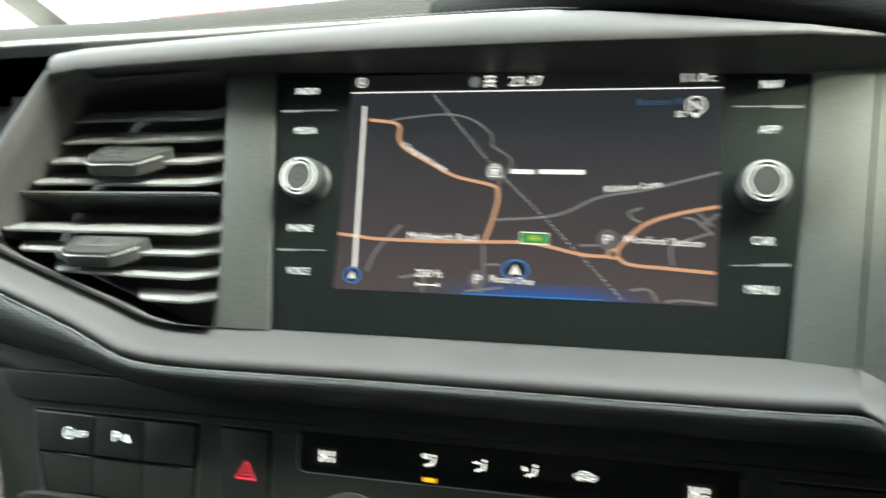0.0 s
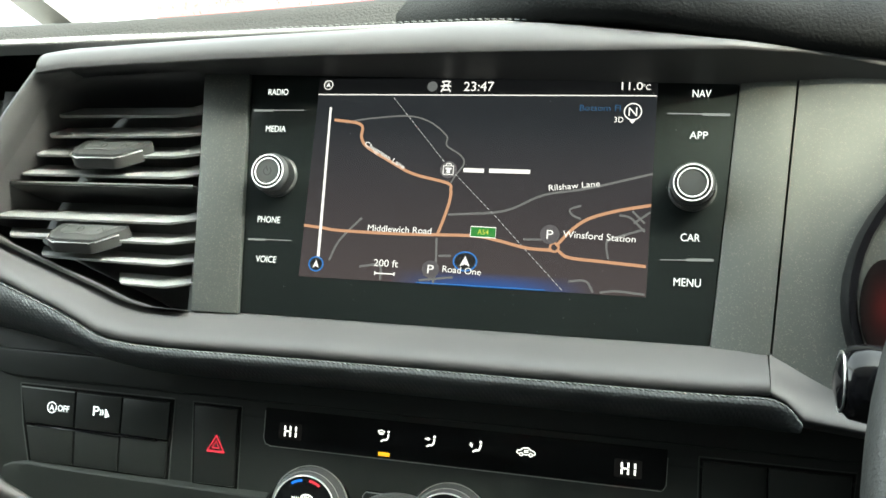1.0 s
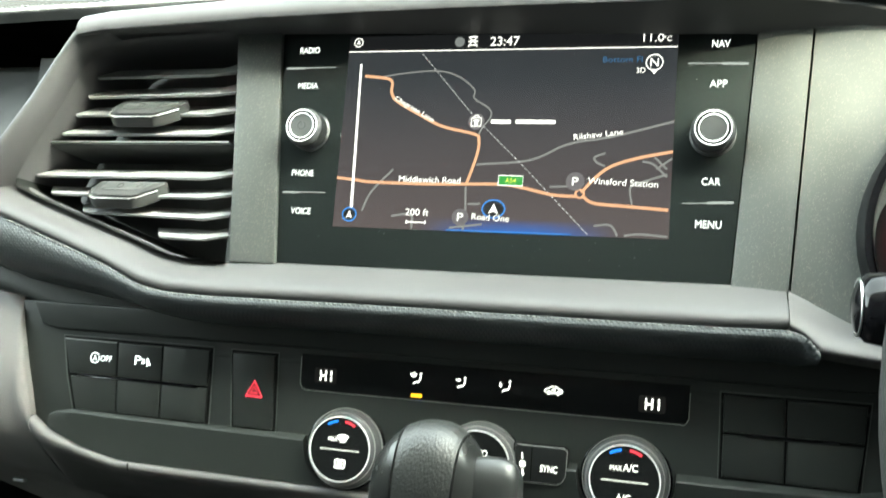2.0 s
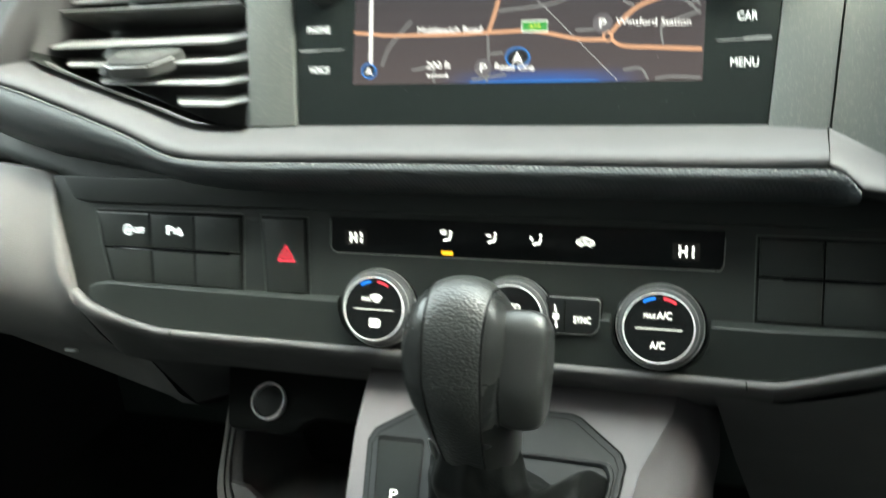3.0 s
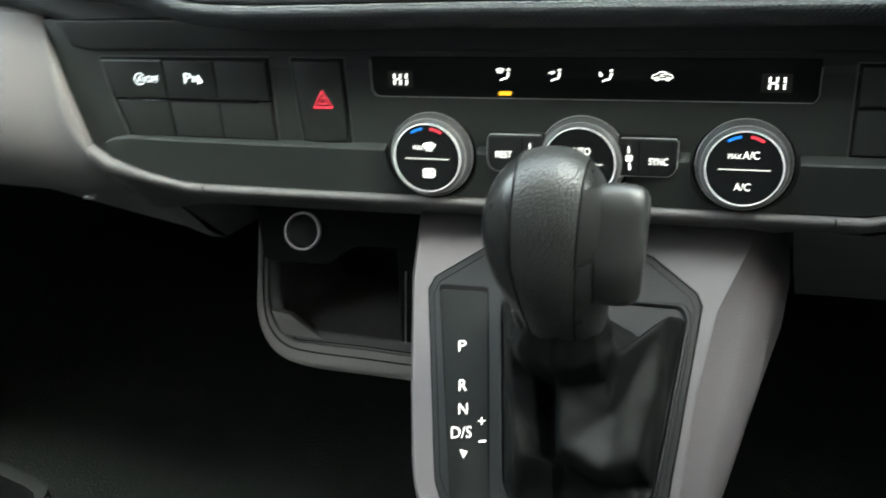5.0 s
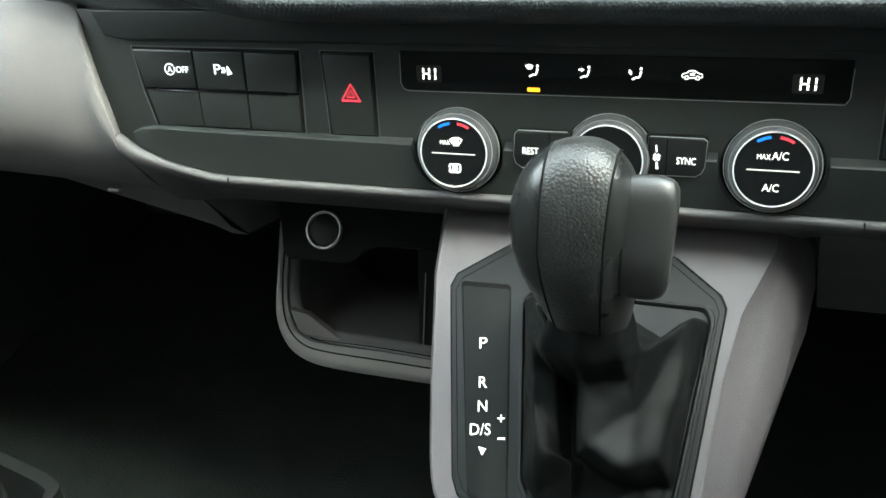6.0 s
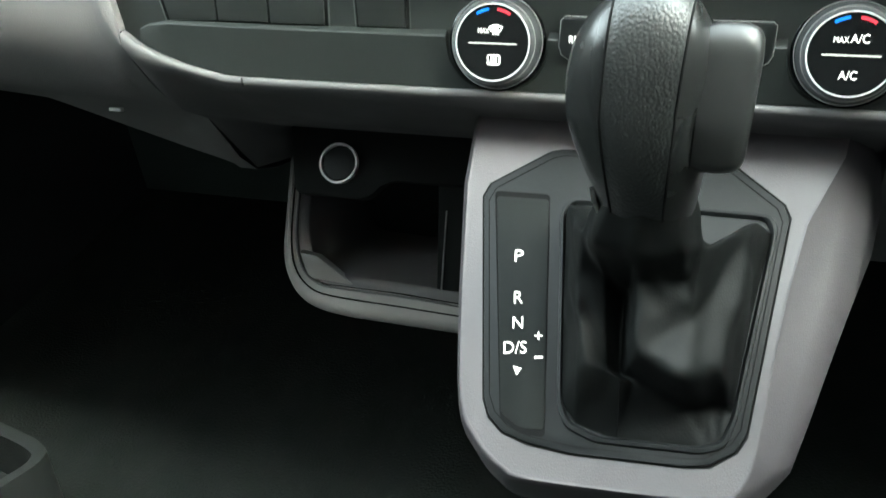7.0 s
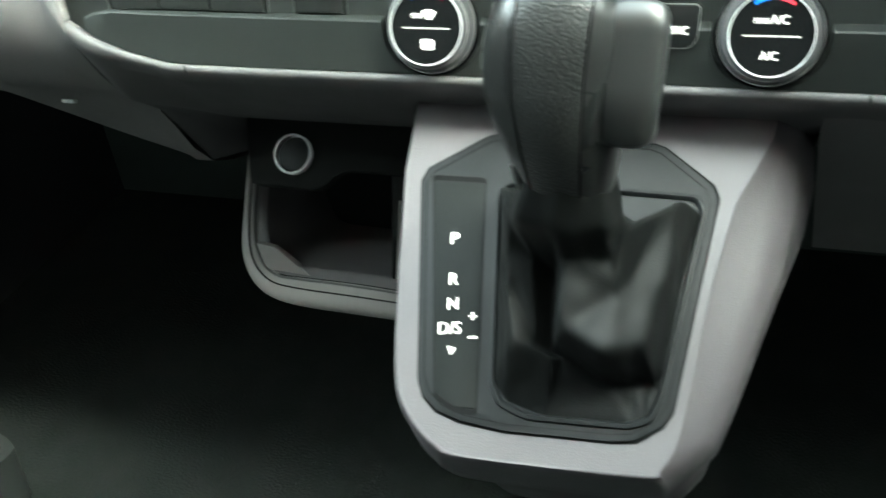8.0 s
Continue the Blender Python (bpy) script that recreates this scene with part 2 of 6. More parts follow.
ml.new(mfoot.outputs["Result"], mboth.inputs[0])
ml.new(mwide.outputs["Result"], mboth.inputs[1])
mmix = mn.new("ShaderNodeMix")
mmix.data_type = "RGBA"
ml.new(mboth.outputs["Value"], mmix.inputs[0])
ml.new(mramp.outputs["Color"], mmix.inputs[6])
mmix.inputs[7].default_value = (0.014, 0.06, 0.24, 1)
ml.new(mmix.outputs[2], mb.inputs["Emission Color"])
mb.inputs["Emission Strength"].default_value = 1.3 * GLOW


# ---------------------------------------------------------------- building helpers
ORIGIN = {}


def thing(name, at, label, category, group="", kind=""):
    """An Empty at a point of the dashboard (mm); its parts are given in the dashboard's own millimetres."""
    ob = new(name)
    ob.empty_display_size = 0.02
    ob.matrix_world = DASH @ Matrix.Translation(Vector(at) * 0.001)
    ORIGIN[ob] = Vector(at)
    return tagged(ob, label, category, group, kind)


def part(name, bm, mat, parent, label="", smooth=None):
    """Links a bmesh (mm) as one mesh object under a thing or a part."""
    o = ORIGIN[parent]
    for v in bm.verts:
        v.co = (v.co - o) * 0.001
    bmesh.ops.recalc_face_normals(bm, faces=bm.faces)
    me = bpy.data.meshes.new(name)
    bm.to_mesh(me)
    bm.free()
    me.materials.append(mat)
    if smooth is not None:
        me.shade_smooth()
        if smooth < 180:
            me.set_sharp_from_angle(angle=radians(smooth))
    ob = new(name, me)
    ob.parent = parent
    ORIGIN[ob] = o
    return tagged(ob, label)


class Plane:
    """A drawing plane: origin, right and up; outwards is right x up."""

    def __init__(self, o, u, v):
        self.o, self.u, self.v = Vector(o), Vector(u).normalized(), Vector(v).normalized()
        self.n = self.u.cross(self.v)

    def at(self, a, b, h=0.0):
        return self.o + self.u * a + self.v * b + self.n * h


SCREEN = Plane((0, 0, 0), (1, 0, 0), (0, 0, 1))
_slope = Vector((0, -0.08, 1))
PANEL = Plane((0, 16 - 0.08 * 131, 0), (1, 0, 0), _slope)   # heights on it are read as z (slope is slight)
KNOBS = Plane((0, 9.5, 0), (1, 0, 0), (0, 0, 1))
GATE = Plane((0, 34.4, -220), (1, 0, 0), (0, 0.585, 0.811))


def prism(outline, plane, h0, h1, bevel=0.0, seg=2):
    """A plate with that outline between two heights over a plane, its front edge rounded."""
    bm = bmesh.new()
    lo = [bm.verts.new(plane.at(a, b, h0)) for a, b in outline]
    hi = [bm.verts.new(plane.at(a, b, h1)) for a, b in outline]
    k = len(outline)
    bm.faces.new(lo[::-1])
    top = bm.faces.new(hi)
    for i in range(k):
        bm.faces.new((lo[i], lo[(i + 1) % k], hi[(i + 1) % k], hi[i]))
    if bevel:
        bmesh.ops.bevel(bm, geom=list(top.edges), offset=bevel, segments=seg, profile=0.5, affect="EDGES")
    return bm


def rounded(points, r, seg=4):
    """A closed outline with its corners rounded."""
    out, k = [], len(points)
    for i in range(k):
        a, b, c = (Vector(points[(i + j) % k]) for j in (-1, 0, 1))
        d1, d2 = (a - b), (c - b)
        rr = min(r, d1.length * 0.45, d2.length * 0.45)
        p, q = b + d1.normalized() * rr, b + d2.normalized() * rr
        for s in range(seg + 1):
            t = s / seg
            out.append(tuple(p * (1 - t) ** 2 + b * 2 * t * (1 - t) + q * t * t))
    return out


def spline(points, n=6):
    """An open polyline smoothed (Catmull-Rom)."""
    pts = [Vector(p) for p in points]
    ext = [pts[0] * 2 - pts[1], *pts, pts[-1] * 2 - pts[-2]]
    out = []
    for i in range(1, len(ext) - 2):
        a, b, c, d = ext[i - 1:i + 3]
        for s in range(n):
            t = s / n
            out.append(0.5 * (2 * b + (c - a) * t + (2 * a - 5 * b + 4 * c - d) * t * t + (3 * b - a - 3 * c + d) * t ** 3))
    out.append(pts[-1])
    return out


def loft(rows, closed=False, caps=False):
    """A skin over rows of points, all of the same count."""
    bm = bmesh.new()
    grid = [[bm.verts.new(p) for p in row] for row in rows]
    m = len(rows[0])
    for a, b in zip(grid, grid[1:]):
        for j in range(m if closed else m - 1):
            bm.faces.new((a[j], a[(j + 1) % m], b[(j + 1) % m], b[j]))
    if caps:
        bm.faces.new(grid[0][::-1])
        bm.faces.new(grid[-1])
    return bm


def turned(profile, plane, a, b, seg=48, squash=1.0):
    """A turned body: profile of (radius, height over the plane), centred on (a, b)."""
    rows = []
    for r, h in profile:
        rows.append([plane.at(a + r * math.cos(2 * math.pi * i / seg), b + r * squash * math.sin(2 * math.pi * i / seg), h) for i in range(seg)])
    return loft(rows, closed=True, caps=True)


def ring(plane, a, b, r, w, h, depth=0.6, seg=48):
    """A flat ring of width w standing depth proud."""
    prof = [(r, h), (r, h + depth), (r - w, h + depth), (r - w, h)]
    rows = [[plane.at(a + q * math.cos(2 * math.pi * i / seg), b + q * math.sin(2 * math.pi * i / seg), k) for i in range(seg)] for q, k in prof]
    return loft(rows + rows[:1], closed=True)


def disc(plane, a, b, rx, ry, h, seg=28, depth=0.12):
    return prism([(a + rx * math.cos(2 * math.pi * i / seg), b + ry * math.sin(2 * math.pi * i / seg)) for i in range(seg)], plane, h - depth, h)


def stroke(bm, plane, points, width, h, depth=0.12, taper=None):
    """A flat band along a polyline, added to bm."""
    pts = [Vector(p) for p in points]
    left, right = [], []
    for i, p in enumerate(pts):
        d = (pts[min(i + 1, len(pts) - 1)] - pts[max(i - 1, 0)]).normalized()
        w = (width if taper is None else width + (taper - width) * i / (len(pts) - 1)) / 2
        nrm = Vector((-d.y, d.x)) * w
        left.append(p + nrm), right.append(p - nrm)
    for a0, a1, b0, b1 in zip(left, left[1:], right, right[1:]):
        quad = (b0, b1, a1, a0)
        f = [bm.verts.new(plane.at(q.x, q.y, h)) for q in quad]
        g = [bm.verts.new(plane.at(q.x, q.y, h - depth)) for q in quad]
        bm.faces.new(f)
        for j in range(4):
            bm.faces.new((g[j], g[(j + 1) % 4], f[(j + 1) % 4], f[j]))
    return bm


def line(plane, points, width, h, taper=None):
    return stroke(bmesh.new(), plane, points, width, h, taper=taper)


def arc(a, b, r, d0, d1, n=14, squash=1.0):
    return [(a + r * math.cos(radians(d0 + (d1 - d0) * i / n)), b + r * squash * math.sin(radians(d0 + (d1 - d0) * i / n))) for i in range(n + 1)]


def tube(points, r, seg=10):
    """A round bar along a polyline in mm."""
    pts = [Vector(p) for p in points]
    rows = []
    side = None
    for i, p in enumerate(pts):
        d = (pts[min(i + 1, len(pts) - 1)] - pts[max(i - 1, 0)]).normalized()
        side = (Vector((0, 1, 0.01)) if side is None else side)
        side = (side - d * side.dot(d)).normalized()
        up = d.cross(side)
        rows.append([p + (side * math.cos(2 * math.pi * k / seg) + up * math.sin(2 * math.pi * k / seg)) * r for k in range(seg)])
    return loft(rows, closed=True, caps=True)


def lettering(text, plane, a, b, w, hgt, h, turn=0.0, depth=0.12):
    """The words as a thin solid, fitted to a width and height (mm) about a centre."""
    cu = bpy.data.curves.new("words", "FONT")
    cu.body, cu.resolution_u = text, 3
    tmp = new("words", cu)
    me = bpy.data.meshes.new_from_object(tmp.evaluated_get(bpy.context.evaluated_depsgraph_get()))
    bpy.data.objects.remove(tmp)
    bpy.data.curves.remove(cu)
    bm = bmesh.new()
    bm.from_mesh(me)
    bpy.data.meshes.remove(me)
    xs, ys = [v.co.x for v in bm.verts], [v.co.y for v in bm.verts]
    cx, cy = (min(xs) + max(xs)) / 2, (min(ys) + max(ys)) / 2
    sx, sy = w / (max(xs) - min(xs)), hgt / (max(ys) - min(ys))
    c, s = math.cos(radians(turn)), math.sin(radians(turn))
    for v in bm.verts:
        x, y = (v.co.x - cx) * sx, (v.co.y - cy) * sy
        v.co = plane.at(a + x * c - y * s, b + x * s + y * c, h)
    ext = bmesh.ops.extrude_face_region(bm, geom=list(bm.faces))
    for v in ext["geom"]:
        if isinstance(v, bmesh.types.BMVert):
            v.co = v.co - plane.n * depth
    return bm


def box(x0, x1, y0, y1, z0, z1, bevel=0.0):
    bm = prism([(x0, z0), (x1, z0), (x1, z1), (x0, z1)], SCREEN, -y1, -y0, 0)
    if bevel:
        bmesh.ops.bevel(bm, geom=list(bm.edges), offset=bevel, segments=3, profile=0.5, affect="EDGES")
    return bm


# ---------------------------------------------------------------- the cab that closes the place
def slab(name, corners, depth, mat, label, category):
    """A wall, floor or roof panel of the cab in world metres: corners anticlockwise from inside, thickness outwards."""
    bm = bmesh.new()
    a = [Vector(c) for c in corners]
    nrm = (a[1] - a[0]).cross(a[-1] - a[0]).normalized()
    f = [bm.verts.new(p) for p in a]
    g = [bm.verts.new(p - nrm * depth) for p in a]
    bm.faces.new(f)
    bm.faces.new(g[::-1])
    for i in range(len(a)):
        bm.faces.new((g[i], g[(i + 1) % len(a)], f[(i + 1) % len(a)], f[i]))
    bmesh.ops.recalc_face_normals(bm, faces=bm.faces)
    me = bpy.data.meshes.new(name)
    bm.to_mesh(me)
    bm.free()
    me.materials.append(mat)
    return tagged(new(name, me), label, category, kind="structure")


CABX = 0.86
slab("floor", [(-CABX, -1.3, 0), (CABX, -1.3, 0), (CABX, 0.9, 0), (-CABX, 0.9, 0)], 0.04, carpet, "dark carpeted cab floor of the van", "floor")
slab("wall_front", [(-CABX, 0.62, 0), (CABX, 0.62, 0), (CABX, 0.62, 0.74), (-CABX, 0.62, 0.74)], 0.03, paled_felt, "bulkhead behind the dashboard footwells, paled to imitate haze", "wall")
slab("wall_rear", [(CABX, -1.25, 0), (-CABX, -1.25, 0), (-CABX, -1.25, 1.5), (CABX, -1.25, 1.5)], 0.03, door_card, "dark partition behind the cab seats", "wall")
slab("ceiling", [(-CABX, -0.42, 1.455), (CABX, -0.42, 1.455), (CABX, -1.25, 1.5), (-CABX, -1.25, 1.5)], 0.03, headliner, "pale cloth headliner over the cab", "ceiling")
for side, nm in ((-1, "wall_left"), (1, "wall_right")):
    x = side * CABX
    sill = 0.84
    low = [(x, -1.25, 0), (x, 0.9, 0), (x, 0.9, sill), (x, -1.25, sill - 0.04)]
    slab(nm, low if side < 0 else low[::-1], 0.05, door_card, "dark moulded door card below the side window", "wall")
    # driver's side: added unseen panels leave the sun a roof slit and the quarter window
    edge_y, top0, top1 = (-0.5, 1.5, 1.47) if side < 0 else (-0.14, 1.36, 1.36)
    back = [(x, -1.25, sill - 0.04), (x, edge_y, sill - 0.03), (x, edge_y, top1), (x, -1.25, top0)]
    slab(nm + "_pillar", back if side < 0 else back[::-1], 0.05, door_card, "dark door pillar behind the side window" if side < 0 else "added unseen panel that limits light through the side window", "pillar")
    if side > 0:
        rear = [(x, -1.25, 1.36), (x, -0.47, 1.36), (x, -0.47, 1.47), (x, -1.25, 1.5)]
        slab(nm + "_sun_mask", rear[::-1], 0.05, door_card, "added unseen strip that trims the sun over the side window", "pillar")
    post = [(x, 0.84, 0.84), (x, 0.9, 0.84), (x, -0.36, 1.475), (x, -0.44, 1.455)]
    slab(nm + "_post", post if side < 0 else post[::-1], 0.06, door_card, "sloping windscreen pillar", "pillar")

# ground and street outside
slab("ground", [(-60, -60, -0.75), (60, -60, -0.75), (60, 60, -0.75), (-60, 60, -0.75)], 0.1,
     material("concrete", (0.42, 0.42, 0.40), 0.9, grain=1.0, grain_mm=8.0), "pale concrete yard outside the van", "ground")


def parked_vehicle(at, turn, size, paint, label):
    """A van seen only as a bleached shape beyond the windscreen."""
    L, W, Hh = size
    ob = new("parked_van")
    ob.matrix_world = pose(*at, 0, 0, turn)
    ORIGIN[ob] = Vector((0, 0, 0))
    tagged(ob, label, "van")

    def solid(name, outline, y0, y1, mat, lab="", bev=60):
        bm = bmesh.new()
        f = [bm.verts.new((px * 1000, y0 * 1000, pz * 1000)) for px, pz in outline]
        g = [bm.verts.new((px * 1000, y1 * 1000, pz * 1000)) for px, pz in outline]
        bm.faces.new(f), bm.faces.new(g[::-1])
        for i in range(len(f)):
            bm.faces.new((f[i], f[(i + 1) % len(f)], g[(i + 1) % len(f)], g[i]))
        if bev:
            bmesh.ops.bevel(bm, geom=list(bm.edges), offset=bev, segments=2, profile=0.5, affect="EDGES")
        return part(name, bm, mat, ob, lab, 40)

    solid("body", [(0, 0.35), (L, 0.35), (L, Hh * 0.55), (L * 0.82, Hh * 0.6), (L * 0.66, Hh), (0.05, Hh)], -W / 2, W / 2, paint)
    for s in (-1, 1):
        solid("window", [(L * 0.5, Hh * 0.6), (L * 0.74, Hh * 0.62), (L * 0.64, Hh * 0.9), (L * 0.5, Hh * 0.9)], s * W / 2, s * (W / 2 + 0.02), gloss_black, bev=0)
        for wx in (L * 0.18, L * 0.8):
            o = [(wx + 0.34 * math.cos(k * math.pi / 10), 0.34 + 0.34 * math.sin(k * math.pi / 10)) for k in range(20)]
            solid("wheel", o, s * (W / 2 - 0.2), s * (W / 2 + 0.01), soft_black, bev=20)
    return ob


parked_vehicle((-4.6, 7.4, -0.75), 8, (5.0, 1.9, 2.15), material("red_paint", (0.45, 0.03, 0.03), 0.3), "red van parked in the bright yard outside")
parked_vehicle((-8.6, 7.2, -0.75), 0, (3.4, 1.9, 2.2), material("blue_grey_paint", (0.10, 0.13, 0.18), 0.3), "blue-grey van parked in the bright yard outside")


def seat(x, label):
    ob = new("cab_seat")
    ob.matrix_world = pose(x, -0.75, 0.0)
    ORIGIN[ob] = Vector((0, 0, 0))
    tagged(ob, label, "seat", "cab seats")
    part("base", box(-220, 220, -230, 230, 0, 300, 12), soft_black, ob, smooth=40)
    part("cushion", box(-250, 250, -240, 250, 300, 430, 50), seat_cloth, ob, smooth=40)
    part("backrest", box(-240, 240, -330, -210, 400, 1000, 50), seat_cloth, ob, smooth=40)
    part("headrest", box(-130, 130, -320, -230, 1020, 1200, 40), seat_cloth, ob, smooth=40)
    return ob


first_seat = seat(0.42, "dark cloth cab seat behind the steering wheel")
other = copy_thing(first_seat, pose(-0.42, -0.75, 0))
tagged(other, "dark cloth cab seat on the passenger side")

# ---------------------------------------------------------------- dashboard: the satin frame, trims and pads
dash = thing("dashboard", (0, 60, -60), "black van dashboard with a satin grey frame and stitched padded trim", "dashboard")


def xsweep(stations):
    """A skin over stations along the dashboard: each a list of (x, y, z)."""
    return loft([spline(s, 4) for s in stations])


# upper lip of the frame over the screen: lower front edge, crest
lip_rows = []
for x, zl, zu in ((-243, 46.5, 60), (-226, 49.0, 62.3), (-202, 50.2, 63.6), (-128, 53.2, 67.4), (-70, 54.4, 69.8), (-11, 55.1, 72.5), (31, 55.2, 72.0), (72, 55.0, 67.8), (120, 55.9, 62.8), (149, 56.4, 60.4), (168, 53.4, 58.4), (190, 48.4, 56.4), (230, 40, 53)):
    zb = 55.0 if x < -128 else 54.4 - (x + 128) * 0.0315 if x < 124 else 46.5 - (x - 124) * 0.165
    out = 1.0 if x < 110 else max(0.62, 1.0 - (x - 110) * 0.0095)   # the lip stands out less over the binnacle
    lip_rows.append([(x, 6, zb - 0.6), (x, -10 * out, (zl + zb) / 2 + 0.4), (x, -25 * out, zl - 0.4), (x, -27.4 * out, zl + 0.8), (x, -27.6 * out, zl + (zu - zl) * 0.35), (x, -25.4 * out, zl + (zu - zl) * 0.7), (x, -20 * out, zu), (x, -8 * out, zu + 3.0), (x, 6, zu + 4.0)])
part("frame_lip", xsweep(lip_rows), satin, dash, "satin grey lip over the screen", 60)

# left arm of the frame, from the lip down to the lower band
arm = []
for (xi, zi), (xo, zo) in (((-226, 49.5), (-234, 60.5)), ((-243, 44), (-249, 51)), ((-252, 30), (-260, 34)), ((-262, 10), (-275, 10)), ((-276, -13), (-297, -21)), ((-287, -34), (-316, -48))):
    mid = ((xi + xo) / 2, (zi + zo) / 2)
    arm.append([(xi - 1.5, -3, zi - 0.5), (xi, -12, zi), (xi - 0.5, -20, zi), (mid[0], -25, mid[1]), (xo, -20, zo), (xo, -8, zo), (xo + 2, 12, zo)])
# lower band under vent and screen: upper edge, lower edge
band = arm[:-1]
for (xu, zu), (xl, zl) in (((-290, -35.5), (-318, -50)), ((-266, -45.4), (-283, -58.2)), ((-240, -54), (-255, -67.2)), ((-204, -65.5), (-215, -80.6)), ((-185, -72.2), (-187, -92.0)), ((-170, -75.2), (-171, -94.6)), ((-144, -76), (-145, -95.6)), ((-117, -75), (-117, -95.4)), ((-60, -74.7), (-60, -95)), ((0, -74.6), (0, -95)), ((60, -74.4), (60, -95)), ((116, -74), (116, -94.8)), ((129, -73.6), (129, -94.4)), ((140.2, -74), (140.2, -93.6))):
    band.append([(xu, 3, zu + 0.5), (xu, -1, zu - 0.5), (xu * 0.7 + xl * 0.3, -9.5, zu * 0.70 + zl * 0.30), (xu * 0.42 + xl * 0.58, -17, zu * 0.42 + zl * 0.58), (xu * 0.2 + xl * 0.8, -20.2, zu * 0.2 + zl * 0.8), (xl, -19.2, zl + 0.6), (xl, -15, zl - 0.6)])
part("frame_band", loft([spline(r, 4) for r in band]), satin, dash, "satin grey band round vent and screen", 60)
band_r = []
for (xu, zu), (xl, zl) in (((140.9, -75.2), (140.9, -93.6)), ((148, -77.8), (147, -96.5)), ((154.5, -79.6), (154, -103.6)), ((165, -82.8), (163, -104.6)), ((185, -88), (182, -106.5)), ((240, -100), (240, -112))):
    band_r.append([(xu, 3, zu + 0.5), (xu, -4, zu - 0.3), (xu * 0.7 + xl * 0.3, -9, zu * 0.68 + zl * 0.32), (xu * 0.4 + xl * 0.6, -15, zu * 0.36 + zl * 0.64), (xu * 0.1 + xl * 0.9, -18.5, zu * 0.12 + zl * 0.88), (xl, -17, zl), (xl, -5, zl - 2)])
part("frame_end", xsweep(band_r), satin, dash, "", 60)

# padded trim below the band, and its row of stitches
edge_pts = [(-318, -49), (-283, -58.4), (-255, -67.4), (-215, -80.8), (-187, -92.2), (-171, -94.9), (-145, -95.9), (-60, -95.3), (0, -95.2), (60, -95.2), (116, -95.0), (135, -94.5), (143, -95.2), (148.6, -98.2), (153.6, -104.2)]
edge = spline([(x, -18.5, z) for x, z in edge_pts], 5)
pad_rows = []
for p in edge:
    fall = 31.0 - 18.0 * max(0.0, min(1.0, (p.x + 285) / 104))
    tip = 1.0 if p.x < 138 else max(0.25, (p.z + 108) / 13)
    fall *= tip
    pad_rows.append([p + Vector((0, d * tip, -f * fall)) for d, f in ((3.0, -0.02), (0.4, 0.0), (-1.6, 0.10), (-1.4, 0.28), (1.2, 0.5), (6.0, 0.74), (13.0, 0.9), (24.0, 1.0), (36, 1.08))])
pad_rows.append([p + Vector((0.4, 3 + 14 * k / 8, -0.3)) for k, p in enumerate(pad_rows[-1])])
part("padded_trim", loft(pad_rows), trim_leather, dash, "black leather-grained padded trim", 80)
bm = bmesh.new()
dist, step = 0.0, 2.6
for a, b in zip(edge, edge[1:]):
    seg = (b - a).length
    while dist < seg:
        c = a + (b - a) * (dist / seg)
        d = (b - a).normalized()
        m = Matrix.Translation(c + Vector((0, -1.3, -0.7))) @ Matrix.Rotation(math.atan2(d.z, d.x) * -1 + radians(14), 4, "Y") @ Matrix.Diagonal((1.55, 0.6, 0.5, 1))
        bmesh.ops.create_icosphere(bm, subdivisions=1, radius=1.0, matrix=m)
        dist += step
    dist -= seg
stitches = part("stitching", bm, thread, dash, "pale grey row of stitches", 80)
stitches["kind"] = "stuff"

# panels beside the screen
part("side_panel", prism([(-155.5, 60), (-145.0, -75.5), (-117.9, -75.5), (-128.4, 60)], SCREEN, -10, 2.2, 0.8), satin_dark, dash, "anthracite panel between vent and screen", 40)
right_rows = []
for z in (62, 40, 10, -20, -50, -76):
    xg = 116.3 + (z + 74.5) * 0.0646
    xs = 140.6 + (z + 92) * 0.060
    right_rows.append([(xg, 8, z), (xg, -0.6, z), (xg + 1, -1.4, z), (xs - 0.6, -4.6, z), (xs - 0.35, 0, z)])
part("side_panel", loft(right_rows), satin_dark, dash, "anthracite panel between screen and binnacle", 40)
cowl = []
for z in (62, 40, 10, -20, -50, -78, -100):
    xs = 140.6 + (z + 92) * 0.060
    cowl.append([(xs + 0.35, 0, z), (xs + 0.5, -4.7, z), (168, -8.5, z), (190, -12, z), (250, -20, z), (430, -20, z)])
part("binnacle_panel", loft(cowl), satin_dark, dash, "", 40)

# soft pad over the frame, then the grained top
strip_rows = []
for x, z0, z1 in ((-700, 60, 74), (-400, 68, 84), (-292, 71.5, 88.5), (-243, 72.2, 90), (-165, 74.0, 91), (-100, 76, 91), (-40, 77.5, 90), (10, 78.0, 88), (60, 74, 82), (110, 68.5, 74), (160, 65, 68), (230, 63, 65)):
    strip_rows.append([(x, 2, z0 - 4), (x, -6, z0 - 2.2), (x, -7.5, z0), (x, -4, z0 + 2.2), (x, 10, z0 + (z1 - z0) * 0.55), (x, 30, z1), (x, 48, z1 + 2)])
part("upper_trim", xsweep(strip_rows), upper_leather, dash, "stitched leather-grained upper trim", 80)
up_edge = spline([(s[2][0], s[2][1] - 0.3, s[2][2] + 1.0) for s in strip_rows[1:]], 5)
bm = bmesh.new()
dist = 0.0
